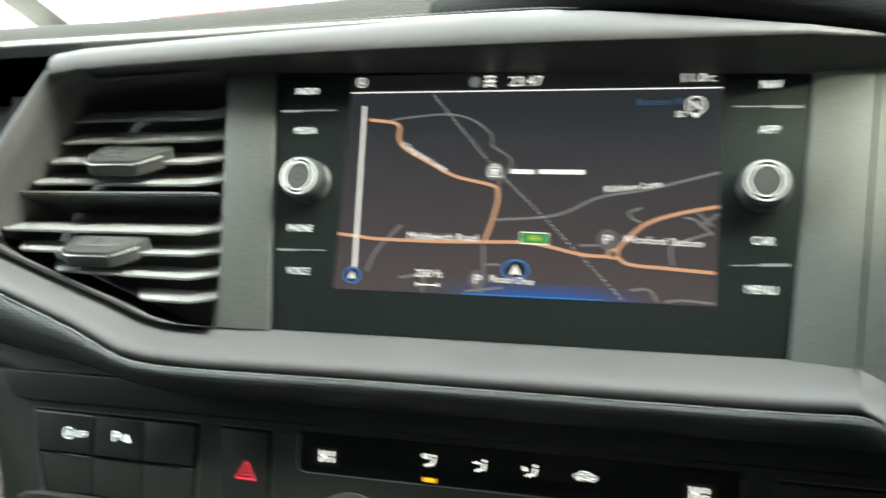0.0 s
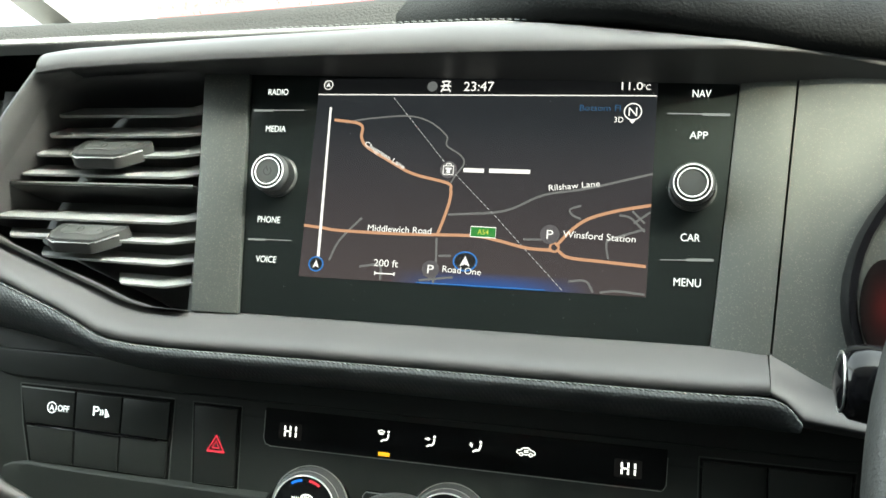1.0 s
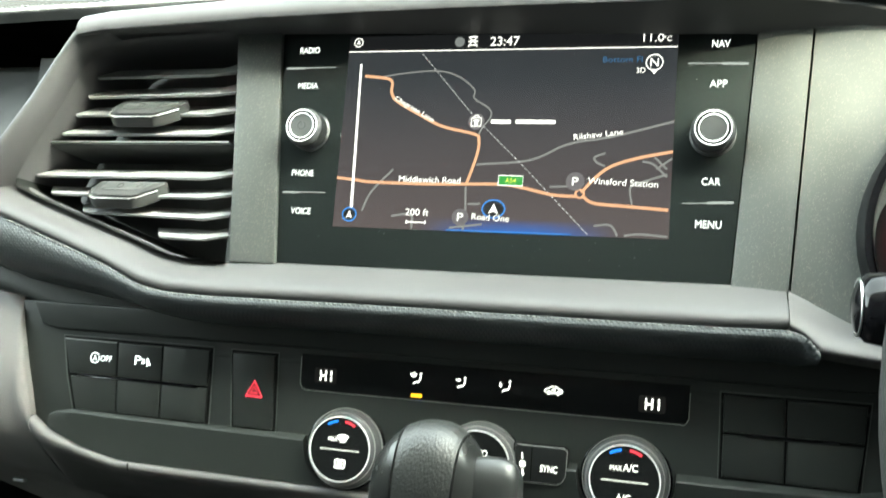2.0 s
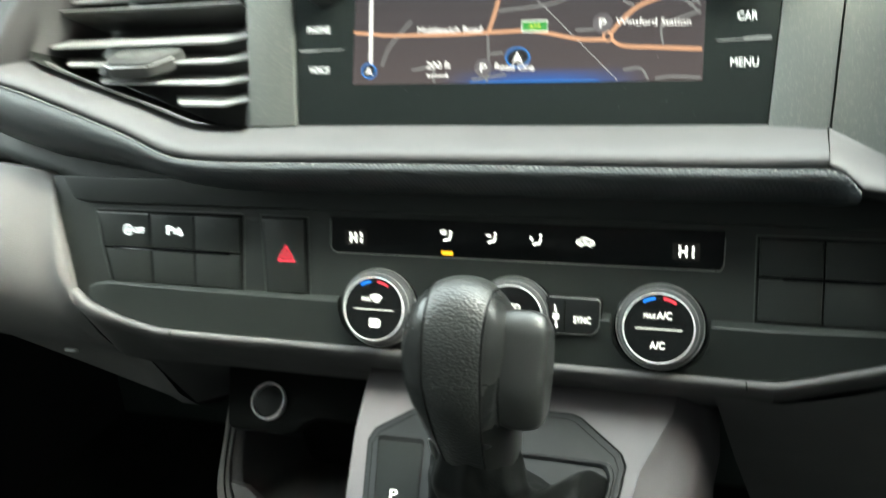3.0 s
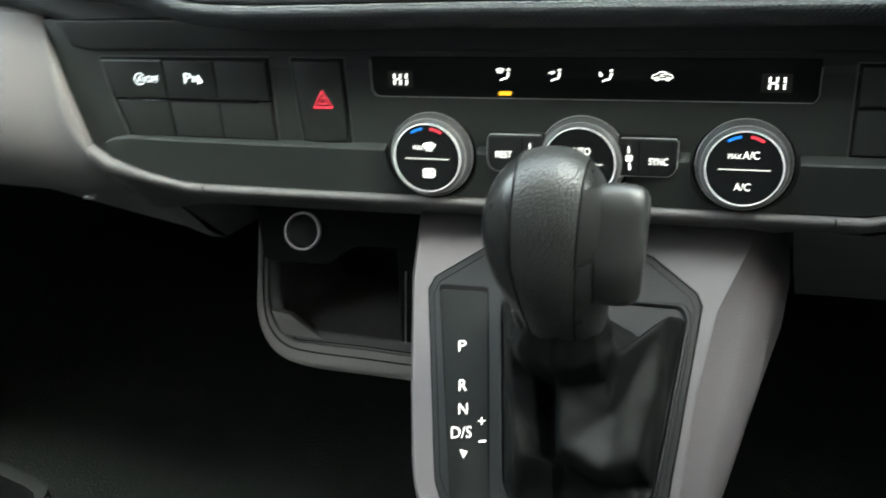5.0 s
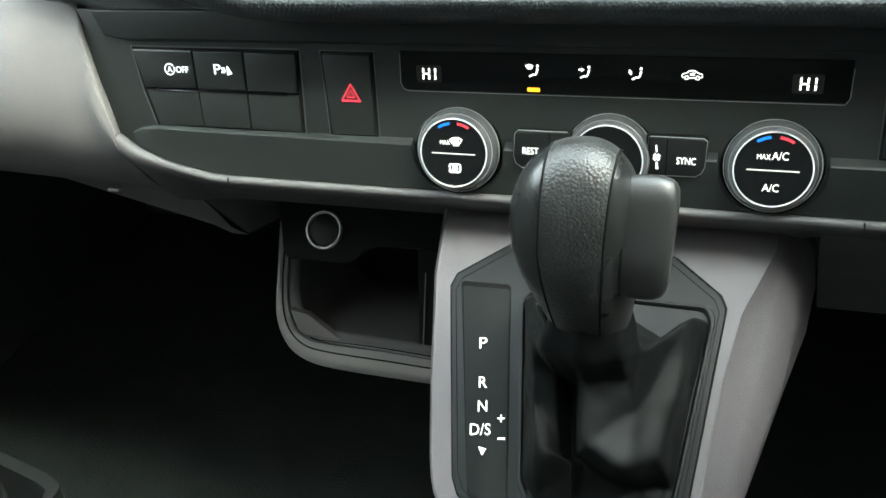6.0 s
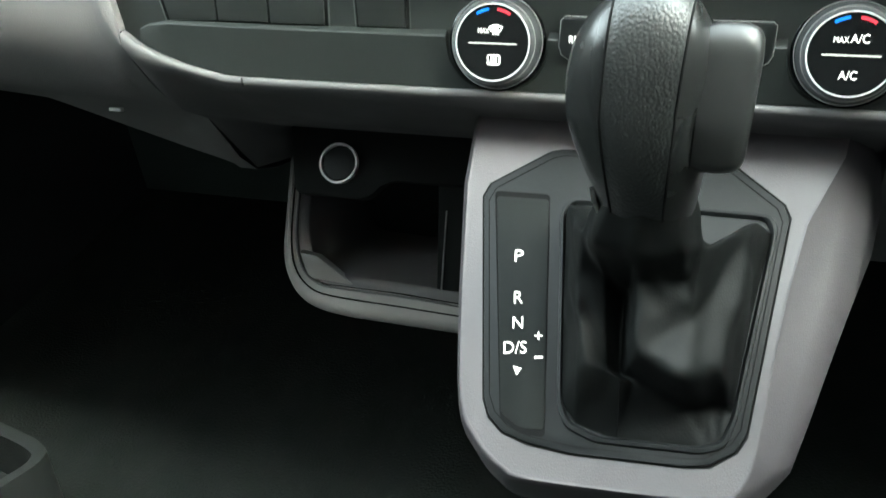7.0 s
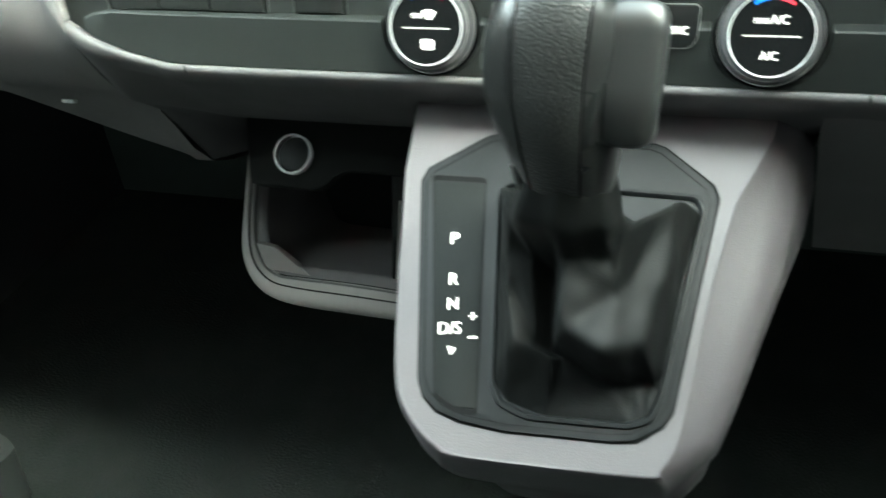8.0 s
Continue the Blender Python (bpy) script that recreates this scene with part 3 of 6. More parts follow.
for a, b in zip(up_edge, up_edge[1:]):
    seg = (b - a).length
    while dist < seg:
        c = a + (b - a) * (dist / seg)
        m = Matrix.Translation(c + Vector((0, -0.3, 0.3))) @ Matrix.Rotation(radians(5), 4, "Y") @ Matrix.Diagonal((1.7, 0.5, 0.4, 1))
        bmesh.ops.create_icosphere(bm, subdivisions=1, radius=1.0, matrix=m)
        dist += 3.8
    dist -= seg
stitches = part("stitching", bm, thread, dash, "pale grey row of stitches", 80)
stitches["kind"] = "stuff"
top_rows = []
for x, zc in ((-900, 100), (-544, 106), (-356, 110.8), (-265, 112.8), (-181, 116.6), (-104, 121), (0, 128), (120, 135), (260, 140), (900, 130)):
    top_rows.append([(x, 40, min(88, zc - 24)), (x, 46, zc - 17), (x, 49, zc - 9), (x, 54, zc - 2.5), (x, 62, zc), (x, 76, zc + 3), (x, 110, zc + 10), (x, 180, zc + 24), (x, 320, zc + 52), (x, 640, zc + 110)])
part("top_pad", xsweep(top_rows), dash_black, dash, "grained black dashboard top", 80)

# black roll of the binnacle hood, above the lip on the driver's side
hood_rows = []
for x, z, out in ((-90, 96, 66), (-50, 92, 44), (-11, 86, 14), (31, 80.5, -12), (72, 74.5, -22), (120, 68.5, -17), (149, 62, -16), (168, 59, -17), (190, 56, -17), (230, 50, -17), (330, 50, -20), (430, 46, -20)):
    hood_rows.append([(x, out + 30, z + 1), (x, out + 12, z - 1.0), (x, out, z - 3.5), (x, out - 7, z + 3), (x, out - 5, z + 16), (x, out + 12, z + 34), (x, out + 60, z + 52), (x, 130, z + 66)])
part("binnacle_hood", xsweep(hood_rows), dash_black_shaded, dash, "black hood over the instruments", 80)

# what lies behind: the dark core of the dashboard and the lower fascia's shadow gap
part("core", box(-840, 840, 52, 330, -118, 58, 6), soft_black, dash, "", 40)
part("undertrim", xsweep([[(x, 8, z + 8), (x, 18, z - 4), (x, 17, z - 16), (x, 17, z - 30), (x, 40, z - 34)] for x, z in ((-700, -60), (-330, -62), (-283, -74), (-237, -90), (-200, -97), (-160, -100), (0, -100), (160, -102), (300, -104))]), fascia_black, dash, "", 60)

# ---------------------------------------------------------------- stone grey lower dashboard
lower = thing("lower_dashboard", (0, 60, -200), "stone grey lower dashboard panel curving under the controls", "panel")
left_rows = []
for x, lift, dy, z1, z2 in ((-840, 14, 0, -204, -206), (-560, 12, 0, -208, -214), (-420, 9, 2, -212, -229), (-330, 4, 6, -221, -255), (-300, 1, 9, -223, -262), (-289, 0, 11, -224, -265)):
    left_rows.append([(x, 22, -100 + lift), (x, 6 + dy, -101.5 + lift), (x, 3.0 + dy, -104 + lift), (x, dy, -130 + lift * 0.8), (x, 3 + dy, -158 + lift * 0.6), (x, 18 + dy * 0.5, -184 + lift * 0.4), (x, 48, -208 + lift * 0.4), (x, 90, z1), (x, 150, z2), (x, 240, z2 - 2)])
for (x, z), y in (((-286.5, -118), 13.5), ((-281.5, -141), 14.5), ((-273.7, -171.4), 16.5)):
    top = z + 0.6
    left_rows.append([(x, y + 10, top + 1), (x, y + 1, top + 0.8), (x, y - 2.2, top - 0.5), (x, y - 3.4 + 2.4 * (z < -150), top - (top + 186) * 0.25), (x, y - 1, top - (top + 186) * 0.6), (x, 24, -186), (x, 52, -209.5), (x, 92, -225), (x, 150, -267), (x, 240, -269)])
left_rows.append([(-274.0, y, -172.0 + f) for y, f in ((20.8, 0.9), (16.6, 0.7), (14.6, -0.6), (14.4, -3), (15.4, -7), (24, -15), (52, -37.5), (92, -53), (150, -95), (240, -97))])
part("knee_panel", loft([spline(r, 3) for r in left_rows]), stone_grey, lower, "", 70)
# lip that runs under the climate panel
lip_line = spline([(-273.5, -172), (-262, -179.6), (-241, -187), (-222, -191), (-205.5, -192.6), (-120, -192.9), (0, -193), (112.5, -193.2), (126, -193), (141, -189.6), (161, -184), (182, -177.7), (260, -152), (420, -110)], 4)


def lip_part(x0, x1):
    rows = []
    cut = [p.lerp(q, (x - p.x) / (q.x - p.x)) for p, q in zip(lip_line, lip_line[1:]) for x in (x0, x1) if p.x < x < q.x]
    for p in sorted([*lip_line, *cut], key=lambda w: w.x):
        if x0 <= p.x <= x1:
            y = 19.0 - 0.08 * (p.y + 193)
            k = max(0.0, min(1.0, (p.x + 274) / 46))
            k = k * k * (3 - 2 * k)
            knee = [Vector((p.x, yy, p.y + f)) for yy, f in ((20.8, 0.9), (16.6, 0.7), (14.6, -0.6), (14.4, -3), (15.4, -7), (18.5, -11), (24, -15), (52, -37.5), (92, -53), (150, -95), (240, -97))]
            row = ([Vector((p.x, y + d, p.y + f)) for d, f in ((3, 0.9), (-1.2, 0.7), (-2.2, -0.6), (-1.6, -2.6), (1.8, -5.6), (8, -8.6), (16, -11.0))]
                        + [Vector((p.x, yy, min(zz, p.y - 13))) for yy, zz in (((52, -211), (92, -224), (150, -236), (240, -246)) if p.x < 100 else ((48, p.y - 14), (70, p.y - 16), (112, p.y - 18), (114, p.y - 19)))])
            k2 = max(0.0, min(1.0, (p.x + 274) / 16))
            rows.append([u.lerp(w, k if q < 8 else max(k, k2)) for q, (u, w) in enumerate(zip(knee, row))])
    return loft(rows)


part("lip", lip_part(-274, 420), stone_grey_dim, lower, "rounded lip under the climate panel", 70)
for x, z in ((-205.5, -192.6), (112.5, -193.2)):
    part("lip_joint", tube([(x, 16.8, z + 0.6), (x + 0.2, 16.5, z - 1.0), (x + 0.4, 17.4, z - 3.4)], 0.45, 6), seam_dark, lower, "fine dark joint", 60)
under = []
for x, lip_z in ((98, -203), (130, -205), (160, -198), (200, -186), (280, -164), (420, -128)):
    under.append([(x, 34, lip_z), (x + 2, 60, lip_z - 11), (x + 13, 150, -263), (x + 26, 246, -314.5), (x + 26, 250, -316), (x + 26, 256, -314), (x + 26, 258, -250)])
part("knee_panel", loft(under), stone_grey, lower, "grey panel over the driver's footwell", 40)
part("underside", xsweep([[(x, 90, -212), (x, 118, -226), (x, 150, -232), (x, 300, -236)] for x in (-300, -200, -95, 100, 420)]), soft_black, lower, "", 60)
part("screw_clip", box(-339, -330, 84, 88, -224, -221.6, 0.7), chrome, lower, "small bright clip under the panel", 40)

# ---------------------------------------------------------------- infotainment unit
unit = thing("infotainment_unit", (0, 0, -74), "black glass navigation unit with lit map and rotary knobs", "infotainment")
glass = part("front_glass", prism([(-128.0, 62), (-117.6, -74.6), (116.0, -74.2), (124.6, 62)], SCREEN, -8, 0, 0.5), screen_glass, unit, "glossy black front glass", 40)
display = part("display", prism([(-87, -53.7), (87, -53.7), (87, 51.5), (-87, 51.5)], SCREEN, 0.02, 0.12), map_land, unit, "lit colour display showing a dark road map")
LV = 0.34


def on_screen(name, bm, mat, label="", level=0):
    for v in bm.verts:
        v.co.y -= 0.03 * level
    return part(name, bm, mat, display, label)


MINOR = ([(-69.9, 27.7), (-58.2, 29.9), (-36.8, 31.6), (-24.5, 28.7), (-14.9, 21.5), (-14.4, 16.5), (-6.6, 11.4), (-4.8, 7.1), (-8.6, 1.2), (-10.6, -2.6)],
         [(-10.6, -18.7), (17.2, -15.9), (36.0, -7.4), (57.4, -3.4), (87.0, 4.5)],
         [(-55.7, -22.1), (-66.7, -34.3), (-71.1, -44.7)], [(-15.4, -30.5), (-14.5, -46.0), (-15.3, -53.1)], [(-13.6, -39.5), (-7.3, -39.2)],
         [(-54.5, -47.0), (-44.0, -45.9), (-42.7, -53.3)], [(51.1, -48.4), (59.0, -47.9), (62.7, -53.0)], [(65.9, -52.8), (73.6, -51.8), (86.4, -52.6)])
for pts in MINOR:
    on_screen("minor_road", line(SCREEN, spline(pts, 5), 0.8 if pts is MINOR[0] else 1.1, LV), road_grey, "grey side road on the map")
for pts in ([(54.7, -11.8), (49.5, -13.9), (50.8, -16.6), (54.9, -18.4)], [(68.8, -36.9), (67.6, -30.8), (69.5, -27.5), (84.8, -22.0)], [(72.7, -15.8), (78, -17), (84.8, -23.3)],
            [(78.6, -13.6), (84.6, -19.3)], [(86.9, -13.9), (79.5, -19.5)], [(28.0, -29.4), (37.5, -29.0)], [(-22.6, -52.1), (-5.5, -49.7)]):
    on_screen("minor_road", line(SCREEN, spline(pts, 5), 1.0, LV), road_grey, "grey side road on the map")
bm = bmesh.new()
rail = [Vector(p) for p in ((-44.8, 41.2), (-12.5, 5.4), (14.7, -19.9), (26.8, -31.9), (49.0, -53.6))]
for a, b in zip(rail, rail[1:]):
    k = int((b - a).length / 2.6)
    for i in range(k):
        stroke(bm, SCREEN, [a + (b - a) * (i / k), a + (b - a) * ((i + 0.62) / k)], 0.34, LV)
on_screen("railway", bm, rail_grey, "dashed railway on the map", 1)
MAIN = ([(-87, -27.2), (-76, -28.2), (-67.3, -29.1), (-36.7, -29.5), (-13.2, -29.0), (4.1, -28.8), (15.5, -30.5), (29.7, -33.5), (42.0, -34.0)],
        [(-76.4, 29.2), (-61.6, 26.9), (-60.3, 19.9), (-56.6, 14.9), (-43.6, 7.7), (-30.8, 1.5), (-12.7, -2.7), (-10.3, -6.0), (-10.4, -11.8), (-12.5, -20.4), (-15.2, -29.1)],
        [(44.0, -31.9), (50.7, -24.0), (58.4, -18.2), (71.3, -13.9), (87.0, -10.6)], [(44.7, -33.8), (50.3, -37.1), (64.9, -38.2), (86.2, -39.5)])
for pts in MAIN:
    on_screen("main_road", line(SCREEN, spline(pts, 6), 1.5, LV), road_orange, "orange main road on the map", 2)
on_screen("roundabout", ring(SCREEN, 43.2, -32.6, 2.6, 1.1, LV - 0.1, 0.1, 24), road_orange, "", 3)
on_screen("route_line", line(SCREEN, [(-79.2, 36), (-77.2, -43.6)], 1.15, LV, taper=1.5), map_white, "white route line", 3)
on_screen("foot_glow", line(SCREEN, [(-24, -53.3), (0, -53.3), (40, -53.3)], 0.5, LV), map_blue, "blue glow at the foot of the map", 1)
for a, b, r, q in ((-78.0, -46.9, 4.2, 4.0), (0.1, -41.6, 6.2, 5.0)):
    on_screen("position_marker", disc(SCREEN, a, b, r, q, LV), map_blue, "blue position marker", 4)
    on_screen("marker_face", disc(SCREEN, a, b, r - 0.8, q - 0.8, LV), map_black, "", 5)
    on_screen("marker_arrow", prism([(a - r * 0.42, b - q * 0.5), (a, b - q * 0.28), (a + r * 0.42, b - q * 0.5), (a, b + q * 0.55)], SCREEN, LV - 0.1, LV), map_white, "", 6)
for a, b, r in ((40.6, -26.4, 4.7), (-17.1, -46.4, 4.4), (-12.4, 4.0, 4.4)):
    on_screen("map_pin", disc(SCREEN, a, b, r, r, LV), map_pin, "grey round map symbol", 4)
for a, b in ((40.7, -26.4), (-17.0, -46.4)):
    on_screen("parking_letter", lettering("P", SCREEN, a, b, 3.2, 4.2, LV), map_white, "", 5)
shop = line(SCREEN, [(-15, 1.6), (-15, 6.0), (-9.8, 6.0), (-9.8, 1.6), (-15, 1.6)], 0.55, LV)
stroke(shop, SCREEN, [(-13.8, 6.2), (-13.4, 7.2), (-11.4, 7.2), (-11.0, 6.2)], 0.5, LV)
stroke(shop, SCREEN, [(-14, 4.6), (-12.4, 4.6), (-10.8, 4.6)], 0.9, LV)
stroke(shop, SCREEN, [(-12.4, 5.0), (-12.4, 2.3)], 1.8, LV)
on_screen("shop_symbol", shop, map_white, "", 5)
on_screen("road_shield", prism([(1.6, -29.2), (14.2, -29.4), (14.2, -24.3), (1.6, -24.1)], SCREEN, LV - 0.1, LV), map_green, "green road number shield", 4)
on_screen("shield_frame", line(SCREEN, [(1.6, -29.2), (14.2, -29.4), (14.2, -24.3), (1.6, -24.1), (1.6, -29.2)], 0.45, LV), map_white, "", 5)
on_screen("shield_number", lettering("A54", SCREEN, 7.9, -26.7, 5.6, 2.5, LV), map_yellow, "", 5)
for words, a, b, w, hh, turn in (("Chegreen Lane", -46.8, 10.5, 25.5, 3.3, -29), ("Rilshaw Lane", 50.6, -2.3, 24.4, 2.9, 7), ("Middlewich Road", -35.1, -27.2, 33.5, 3.2, -0.5),
                                 ("Winsford Station", 63.9, -26.4, 34.0, 3.2, -2), ("Road One", -1.2, -46.1, 19.4, 3.2, -2)):
    on_screen("map_label", lettering(words, SCREEN, a, b, w, hh, LV, turn), map_white, "pale lettering on the map", 6)
for i, (a, w) in enumerate(((0.6, 10.5), (18.6, 20.5))):
    on_screen("map_label", prism([(a - w / 2, 3.0), (a + w / 2, 2.9), (a + w / 2, 5.0), (a - w / 2, 5.1)], SCREEN, LV - 0.1, LV), map_white, "pale bars of lettering on the map", 6)
on_screen("scale_text", lettering("200 ft", SCREEN, -40.4, -44.6, 12.8, 3.6, LV), map_white, "", 6)
sc = line(SCREEN, [(-45.8, -49.9), (-35.6, -49.9)], 0.6, LV)
stroke(sc, SCREEN, [(-45.8, -50.8), (-45.8, -48.9)], 0.6, LV), stroke(sc, SCREEN, [(-35.6, -50.8), (-35.6, -48.9)], 0.6, LV)
on_screen("scale_bar", sc, map_white, "", 6)
on_screen("status_line", line(SCREEN, [(-87, 42.9), (86.8, 42.5)], 0.5, LV), map_white, "thin white line under the status bar", 4)
on_screen("status_bar", prism([(-87, 43), (86.8, 42.6), (86.9, 51.4), (-87, 51.4)], SCREEN, LV - 0.12, LV), map_black, "black status bar", 2)
on_screen("clock", lettering("23:47", SCREEN, -0.4, 47.2, 15.4, 4.9, LV), map_white, "", 6)
on_screen("temperature", lettering("11.0", SCREEN, 75.1, 47.3, 10.0, 3.8, LV), map_white, "", 6)
on_screen("temperature", lettering("°C", SCREEN, 82.0, 46.8, 3.6, 2.8, LV), map_white, "", 6)
on_screen("compass_ring", ring(SCREEN, -81.8, 48.0, 2.6, 0.45, LV - 0.1, 0.1, 24), map_white, "", 6)
on_screen("compass_arrow", prism([(-83, 46.9), (-81.8, 47.4), (-80.6, 46.9), (-81.8, 49.6)], SCREEN, LV - 0.1, LV), map_white, "", 6)
on_screen("globe_symbol", disc(SCREEN, -24.7, 47.2, 2.7, 2.7, LV), map_dim, "", 6)
tr = line(SCREEN, [(-19.8, 49.6), (-17.5, 50.0), (-15.2, 49.6)], 0.7, LV)
for pts in ([(-18.9, 49.6), (-18.6, 48.0), (-16.4, 48.0), (-16.1, 49.6)], [(-20.2, 47.4), (-14.8, 47.4)], [(-18.3, 47.2), (-20, 44.4)], [(-16.7, 47.2), (-15, 44.4)], [(-19.2, 45.4), (-15.8, 45.4)]):
    stroke(tr, SCREEN, pts, 0.6, LV)
on_screen("traffic_symbol", tr, map_white, "", 6)
on_screen("north_ring", ring(SCREEN, 76.1, 34.6, 4.3, 0.55, LV - 0.1, 0.1, 28), map_white, "", 6)
on_screen("north_pointer", prism([(74.6, 30.3), (76.1, 28.6), (77.6, 30.3)], SCREEN, LV - 0.1, LV), map_white, "", 6)
on_screen("north_letter", lettering("N", SCREEN, 76.1, 34.6, 4.0, 4.2, LV), map_white, "", 6)
on_screen("north_letter", lettering("3D", SCREEN, 69.7, 30.6, 4.3, 2.7, LV), map_white, "", 6)
on_screen("map_label", lettering("Bottom Fl", SCREEN, 60.5, 36.4, 19.5, 2.9, LV), map_faint, "dim blue lettering on the map", 2)

for words, a, b, w, hh in (("RADIO", -110.4, 44.3, 11.6, 3.3), ("MEDIA", -109.4, 24.0, 11.6, 3.3), ("PHONE", -107.3, -25.0, 12.8, 3.4), ("VOICE", -106.3, -45.9, 11.6, 3.4),
                           ("NAV", 107.3, 43.7, 8.4, 3.6), ("APP", 106.8, 23.5, 8.2, 3.6), ("CAR", 105.3, -25.0, 8.6, 3.6), ("MENU", 104.9, -45.8, 12.0, 3.7)):
    part("button_label", lettering(words, SCREEN, a, b, w, hh, 0.3), button_text, glass, "white backlit button lettering")
for pts, w in ((((-123.4, 34.1), (-94.2, 34.3)), 0.5), (((-123.4, 34.0), (-112, 34.0)), 1.1), (((-118, -35.8), (-93, -35.5)), 0.5), (((-118, -35.9), (-108, -35.8)), 1.1),
               (((92, 33.9), (120.3, 33.6)), 0.6), (((108, 33.6), (120.3, 33.4)), 1.3), (((92.4, -36), (116, -35)), 0.5), (((104, -35.4), (116, -34.9)), 1.3)):
    part("button_divider", line(SCREEN, pts, w, 0.3), button_line, glass, "thin grey line between touch buttons")
bm = bmesh.new()
for i in range(46):
    x, z = random.uniform(-115, 114), random.uniform(-73, -55) if i < 26 else random.uniform(-50, 40)
    r = random.uniform(0.07, 0.2)
    bmesh.ops.create_icosphere(bm, subdivisions=1, radius=r, matrix=Matrix.Translation((x, -0.15 - 0.35 * (abs(x) < 87 and z > -54), z)))
dust = part("dust", bm, thread, glass, "pale dust specks on the glass")
dust["kind"] = "stuff"
for a, r0, tag in ((-105.0, 8.5, "power"), (105.2, 8.3, "menu")):
    b = -1.9
    kn = part("rotary_knob", turned([(r0 + 2.6, 0), (r0 + 2.6, 0.8), (r0 + 1.6, 1.6), (r0 + 1.5, 9.5), (r0 + 0.8, 11.6), (r0 + 0.3, 12.1)], SCREEN, a, b, 56), knob_rubber, unit, "black knurled rotary knob with a chrome ring", 35)
    bm = bmesh.new()
    for i in range(52):
        ang = 2 * math.pi * i / 52
        p0 = (a + (r0 + 1.6) * math.cos(ang), b + (r0 + 1.6) * math.sin(ang))
        m = Matrix.Translation(SCREEN.at(*p0, 5.6)) @ Matrix.Rotation(-ang, 4, "Y") @ Matrix.Diagonal((0.42, 3.4, 0.3, 1))
        bmesh.ops.create_cube(bm, size=2.0, matrix=m)
    part("knurling", bm, knob_rubber, kn)
    part("knob_face", disc(SCREEN, a, b, r0 - 0.2, r0 - 0.2, 12.5, 48, 0.5), soft_black, kn, "dark grey knob face")
    part("ring_gap", ring(SCREEN, a, b, r0 - 0.6, 1.1, 12.3, 0.32), seam_dark, kn)
    part("chrome_ring", ring(SCREEN, a, b, r0 + 0.3, 0.45, 12.2, 0.8), bright_ring, kn, "bright chrome ring")
    part("inner_ring", ring(SCREEN, a, b, r0 - 1.5, 0.5, 12.4, 0.6), bright_ring, kn, "thin chrome ring")
    if tag == "power":
        pw = stroke(bmesh.new(), SCREEN, arc(a, b, 2.1, 120, 420, 20), 0.4, 12.75)
        stroke(pw, SCREEN, [(a - 0.9, b + 2.6), (a + 0.1, b + 0.2)], 0.4, 12.75)
        part("power_symbol", pw, button_line, kn)

# ---------------------------------------------------------------- air vents
part("vent_well", loft([[(-330, 46, 60), (-330, 46, -80)], [(-150, 46, 60), (-150, 46, -80)]]), slider_lid, dash, "")
# added wall that keeps stray light from leaking in behind the slats
part("vent_light_stop", box(-152, -149, 6, 46, -80, 60), soft_black, dash)
# walls of the recess, running back from the inner edge of the frame
mouth = spline([(-156, 53.5), (-190, 51.6), (-218, 50.2), (-236, 46.5), (-245, 40), (-254, 26), (-264, 6), (-277, -15), (-286, -33.5), (-283, -39.5), (-266, -45.8), (-240, -54.4), (-204, -65.9), (-185, -72.4), (-170, -75.2), (-146, -76)], 5)
# the lower wall's shade is put into its colour: black instead of satin
for span, mat, lab in ((mouth[:41], satin, "satin grey recess round the vents"), (mouth[40:], tray_black, "lower edge of the vent recess, blackened for its shade")):
    recess = []
    for depth, k in ((-9, 1.0), (-2, 0.988), (14, 0.97), (44, 0.95)):
        recess.append([Vector((-200 + (p.x + 200) * k, depth, p.y - max(0.0, p.y + 12) * (1 - k))) for p in span])
    part("vent_surround", loft(recess), mat, dash, lab, 60)


def slat(parent, xl, zl, xb, zb, xr, zr, y0, rise):
    """One vent blade: a sloping deck behind a fine double lip, cut back at its left end, kinked up towards its right."""
    rows = []
    deep = 14.0
    for x, z, back in ((xl - 6, zl, 12.8), (xl - 3, zl, 9.0), (xl + 0.5, zl, 4.0), (xl + 3.5, zl, 1.0), (xl + 6, zl, 0.0), (xb - 3, zb, 0), (xb, zb, 0.2), (xb + 3, zb + (zr - zb) * 0.2, 0.9), (xr, zr, 5.0), (xr + 3, zr + 0.5, 6.2)):
        dz = rise * min(back, 12.9) / deep if x < xb - 10 else 0.0
        y, zz = y0 + back, z + dz
        yb, zt = max(y0 + deep, y + 0.8), z + rise
        rows.append([(x, yb, zt), (x, y + 0.8, zz + 0.5), (x, y + 0.3, zz + 0.3), (x, y, zz), (x, y + 0.05, zz - 0.15), (x, y + 0.7, zz - 0.35), (x, y + 0.7, zz - 0.6), (x, y + 0.25, zz - 0.72), (x, y + 0.3, zz - 0.9), (x, y + 1.3, zz - 1.1), (x, yb + 0.2, zt - 1.8)])
    return part("slat", loft([[Vector(p) for p in r] for r in rows], closed=True, caps=True), slat_plastic, parent, "grey blade", 28)


